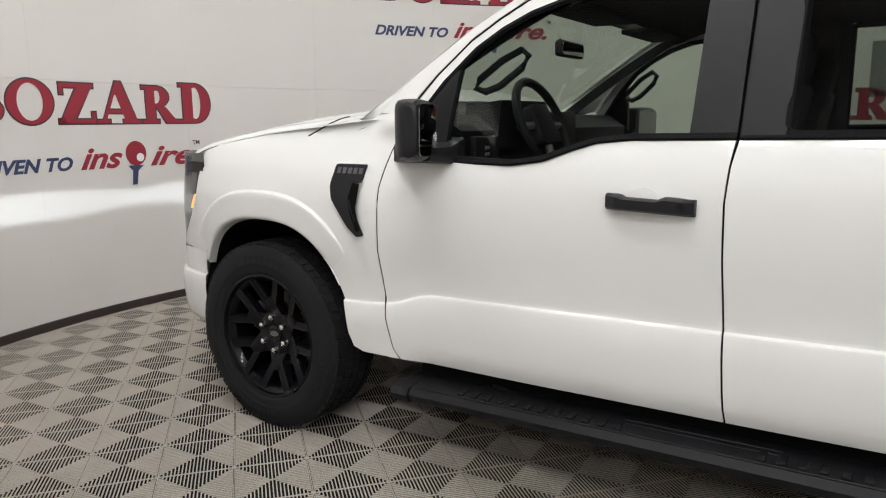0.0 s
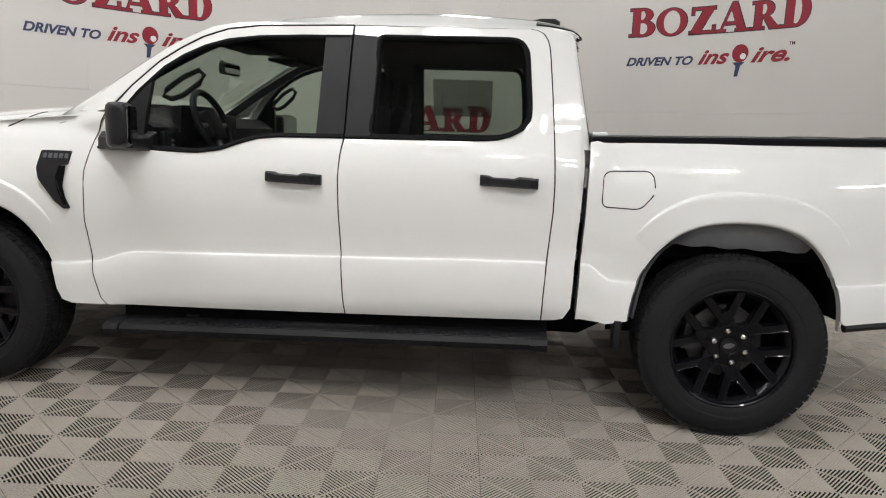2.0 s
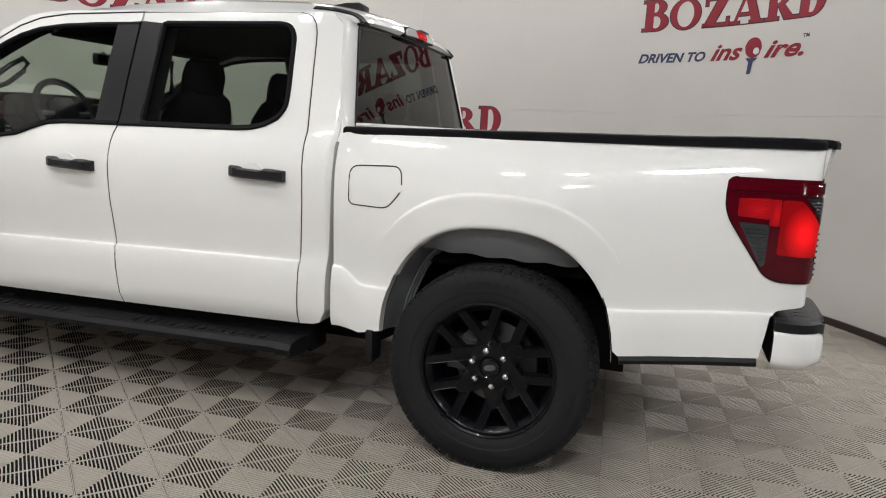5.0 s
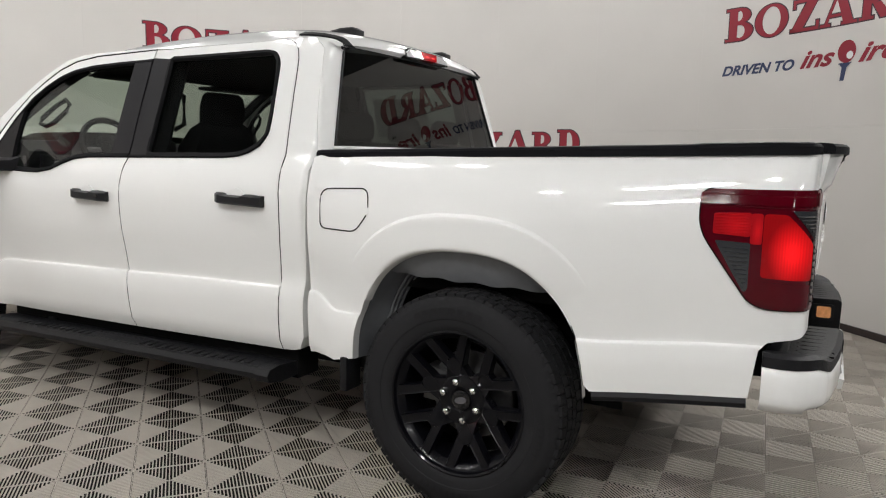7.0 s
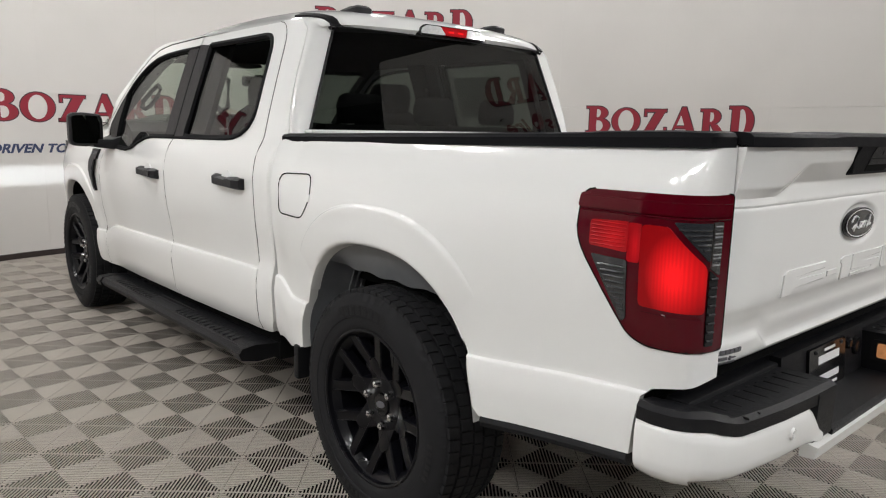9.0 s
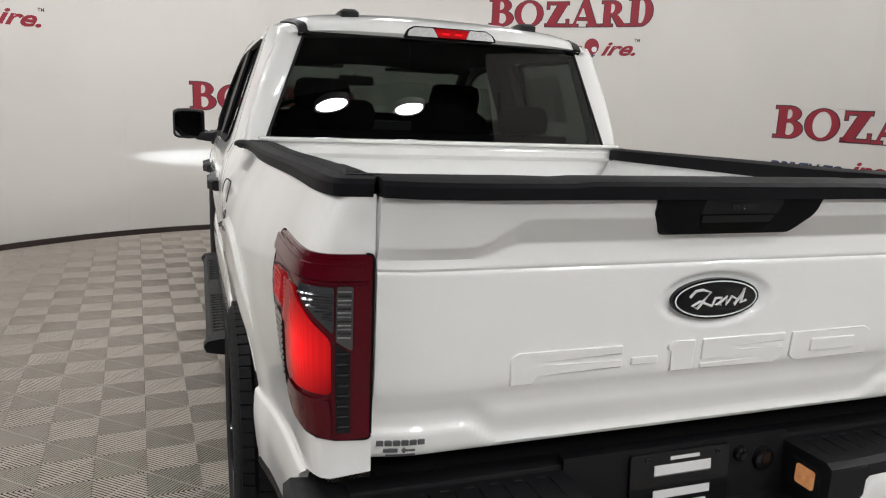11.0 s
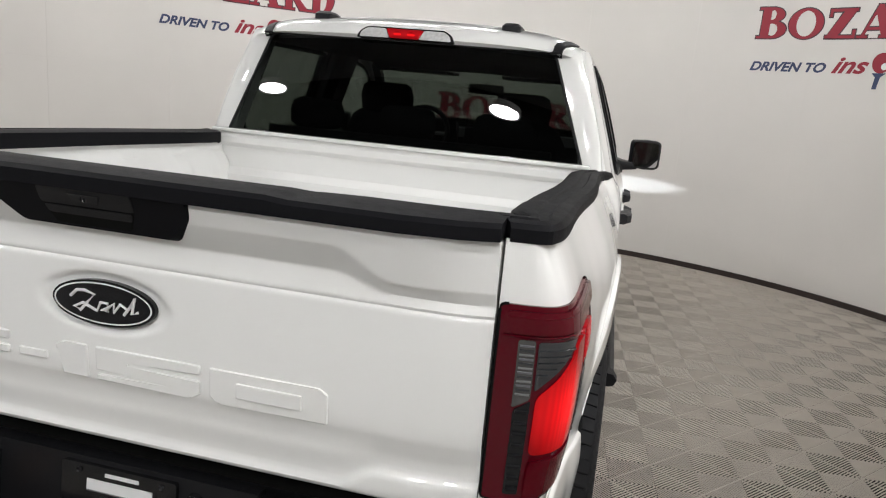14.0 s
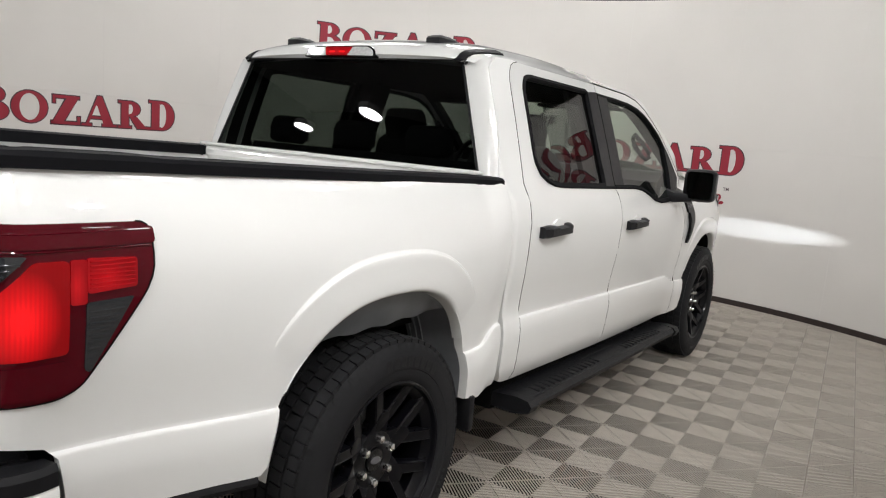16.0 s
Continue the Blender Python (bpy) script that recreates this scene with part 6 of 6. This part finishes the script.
for y in (-0.44, 0.0, 0.44):
    sec = [[(1.0 + a * d, y + b * wd, z) for a, b in ((-1, -0.7), (-1, 0.7), (0, 1), (1, 0.7), (1, -0.7), (0, -1))] for z, d, wd in ((1.39, 0.03, 0.10), (1.41, 0.045, 0.13), (1.47, 0.045, 0.135), (1.51, 0.035, 0.12), (1.525, 0.02, 0.09))]
    part("headrest", sweep(sec), CLOTH, bench, "", 0.9)
dash = part("dashboard", sweep([[(x, y, z) for x, z in ((-1.45, 1.10), (-1.40, 1.31), (-1.18, 1.375), (-1.00, 1.37), (-0.91, 1.31), (-0.93, 1.12), (-0.90, 0.85), (-1.40, 0.8))] for y in span(-0.86, 0.86, 10)]), TRIM, truck, "black dashboard", 0.5)
part("gauge_hood", sweep([[(-1.06, -0.62, 1.30), (-1.06, -0.18, 1.30), (-1.06, -0.22, 1.405), (-1.06, -0.58, 1.405)], [(-0.89, -0.63, 1.24), (-0.89, -0.17, 1.24), (-0.89, -0.20, 1.425), (-0.89, -0.60, 1.425)]]), TRIM, dash)
part("centre_screen", box((-0.925, -0.13, 1.20), (-0.890, 0.13, 1.385), 0.008), BLACK, dash, "dark centre screen")
part("switch_panel", box((-0.915, -0.80, 1.12), (-0.885, -0.62, 1.29), 0.008), BLACK, dash)
for i in range(5):
    part("switch", box((-0.886, -0.735, 1.145 + 0.024 * i), (-0.880, -0.705, 1.157 + 0.024 * i), 0.002), GREYTRIM, dash)
bm = bmesh.new()
ring_m = pose(-0.800, -0.42, 1.330, 0, 66, 0)
wheel_pts = [tuple(ring_m @ Vector((0.185 * math.cos(a), 0.185 * math.sin(a), 0))) for a in [2 * math.pi * i / 32 for i in range(32)]]
steer = part("steering_wheel", tube(wheel_pts, 0.018, 8, True), TRIM, truck, "black steering wheel")
part("airbag_cover", prism(rounded([(-0.085, -0.07), (0.085, -0.085), (0.085, 0.085), (-0.085, 0.07)], 0.03, 3), -0.03, 0.02, lambda u, v, ww: tuple(ring_m @ Vector((u, v, ww))), 0.01), TRIM, steer)
for a in (90, -90, 0):
    part("spoke", tube([tuple(ring_m @ Vector((r * math.cos(radians(a)), r * math.sin(radians(a)), -0.01))) for r in (0.05, 0.18)], 0.016, 6), GREYTRIM, steer)
part("column", tube([tuple(ring_m @ Vector((0, 0, -0.02))), tuple(ring_m @ Vector((0, 0, -0.28)))], 0.05, 10), TRIM, steer)
mir = part("interior_mirror", prism(rounded([(-0.125, 1.622), (0.125, 1.622), (0.125, 1.690), (-0.125, 1.690)], 0.02, 3), -0.03, 0.0, lambda u, v, ww: (-0.86 + ww, u - 0.0, v), 0.006), TRIM, truck, "black interior mirror")
part("mirror_stem", tube([(-0.88, 0, 1.66), (-0.93, 0, 1.70)], 0.012, 6), TRIM, mir)
part("mirror_glass", prism(rounded([(-0.115, 1.630), (0.115, 1.630), (0.115, 1.682), (-0.115, 1.682)], 0.015, 3), 0.0, 0.002, lambda u, v, ww: (-0.8585 + ww, u, v)), MIRROR, mir)
part("headliner", sheet(span(-0.60, 1.08, 12), span(-1, 1, 16), lambda x, t: (x, 0.70 * t, min(ROOF(x) - 0.05, 1.80) - 0.035 * t * t)), HEADLINER, truck)
part("visor", box((-0.70, -0.60, 1.725), (-0.52, -0.16, 1.745), 0.006, None), HEADLINER, truck)
part("visor", box((-0.70, 0.16, 1.725), (-0.52, 0.60, 1.745), 0.006, None), HEADLINER, truck)
part("cabin_floor", box((-1.25, -0.84, 0.50), (1.10, 0.84, 0.56)), TRIM, truck)
part("console", box((-0.85, -0.13, 0.56), (0.2, 0.13, 0.98), 0.03), TRIM, truck)
part("window_card", sheet(span(-0.27, 0.14, 4), span(1.445, 1.69, 4), lambda u, v: (0.52 + u, half_width(0.52, v) - 0.026, v)), CARDFILM, truck, "grey film card in the side window")

# ---------------------------------------------------------------- the ribbed floor
CH = 0.2008                    # one check; a tile is two checks wide
TURN = 49.25 - 45.0


def tile_mesh():
    """A floor tile of four checks, each of slanting ribs, in turn one way and the other."""
    verts, faces = [], []

    def solid(poly, z0, z1, inset=0.0):
        k = len(verts)
        n = len(poly)
        verts.extend([(x, y, z0) for x, y in poly] + [(x, y, z1) for x, y in poly])
        faces.append(tuple(range(k + n, k + 2 * n)))
        for i in range(n):
            j = (i + 1) % n
            faces.append((k + i, k + j, k + n + j, k + n + i))
    pitch = CH * math.sqrt(2) / 21
    q = CH / 2 - 0.0008
    for cx in (0, 1):
        for cy in (0, 1):
            way = 1 if (cx + cy) % 2 == 0 else -1
            put = lambda poly, z0, z1: solid([(x + (cx + 0.5) * CH, y + (cy + 0.5) * CH) for x, y in poly], z0, z1)
            for i in range(21):
                c = (i - 10) * pitch
                # the rib runs along (1, way), in two halves with a slot between them; c is its place across
                for half in (-1, 1):
                    pts = []
                    for off in (c - pitch * 0.165, c + pitch * 0.165):
                        k = off * math.sqrt(2)
                        lo, hi = (max(-q, -q - k), min(q, q - k)) if way > 0 else (max(-q, k - q), min(q, k + q))
                        mid = (lo + hi) / 2 + half * min(0.0024, max(0.0, (hi - lo) / 4))
                        lo, hi = (lo, mid) if half < 0 else (mid, hi)
                        if hi < lo:
                            lo = hi = (lo + hi) / 2
                        pts.append(((lo, way * lo + k), (hi, way * hi + k)))
                    put([pts[0][0], pts[0][1], pts[1][1], pts[1][0]], -0.0040, 0.0)
            # the crossbar in the slot
            w, u = 0.0019, CH / 2 - 0.001
            put([(-u, way * u - w), (-u, way * u + w), (u, -way * u + w), (u, -way * u - w)], -0.0060, -0.0016)
    me = bpy.data.meshes.new("floor_tile")
    me.from_pydata(verts, [], faces)
    me.materials.append(TILE)
    return me


# the sheet below the ribs, its black standing for shade in their gaps
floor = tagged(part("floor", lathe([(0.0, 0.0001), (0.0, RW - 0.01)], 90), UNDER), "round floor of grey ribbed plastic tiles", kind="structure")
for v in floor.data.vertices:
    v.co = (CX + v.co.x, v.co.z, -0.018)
tile = tile_mesh()
ca, sa = math.cos(radians(TURN)), math.sin(radians(TURN))
near, far = [], []
lat = 2 * CH
OFFX, OFFY = -0.3689, -0.0230
for i in range(-14, 14):
    for j in range(-14, 14):
        mx, my = (i + 0.5) * lat, (j + 0.5) * lat
        x, y = OFFX + ca * (i * lat) - sa * (j * lat), OFFY + sa * (i * lat) + ca * (j * lat)
        px, py = OFFX + ca * mx - sa * my, OFFY + sa * mx + ca * my
        if math.hypot(px - CX, py) < RW + 0.24:
            (near if len(near) < 300 and abs(py) < 3.2 and -3.6 < px < 3.2 and (abs(py) > 0.45) else far).append((x, y))
for x, y in near:
    ob = part("tile", tile, None, floor)
    ob.matrix_basis = pose(x, y, 0, 0, 0, TURN)
verts = [tuple(v.co) for v in tile.vertices]
polys = [tuple(p.vertices) for p in tile.polygons]
av, af = [], []
for x, y in far:
    k = len(av)
    for vx, vy, vz in verts:
        wx, wy = x + ca * vx - sa * vy, y + sa * vx + ca * vy
        d = math.hypot(wx - CX, wy)
        if d > RW - 0.005:
            wx, wy = CX + (wx - CX) * (RW - 0.005) / d, wy * (RW - 0.005) / d
        av.append((wx, wy, vz))
    af.extend(tuple(k + q for q in p) for p in polys)
me = bpy.data.meshes.new("tiles")
me.from_pydata(av, [], af)
me.materials.append(TILE)
rest = tagged(new("outer_tiles", me), "grey ribbed floor tiles", kind="stuff")
rest.parent = floor
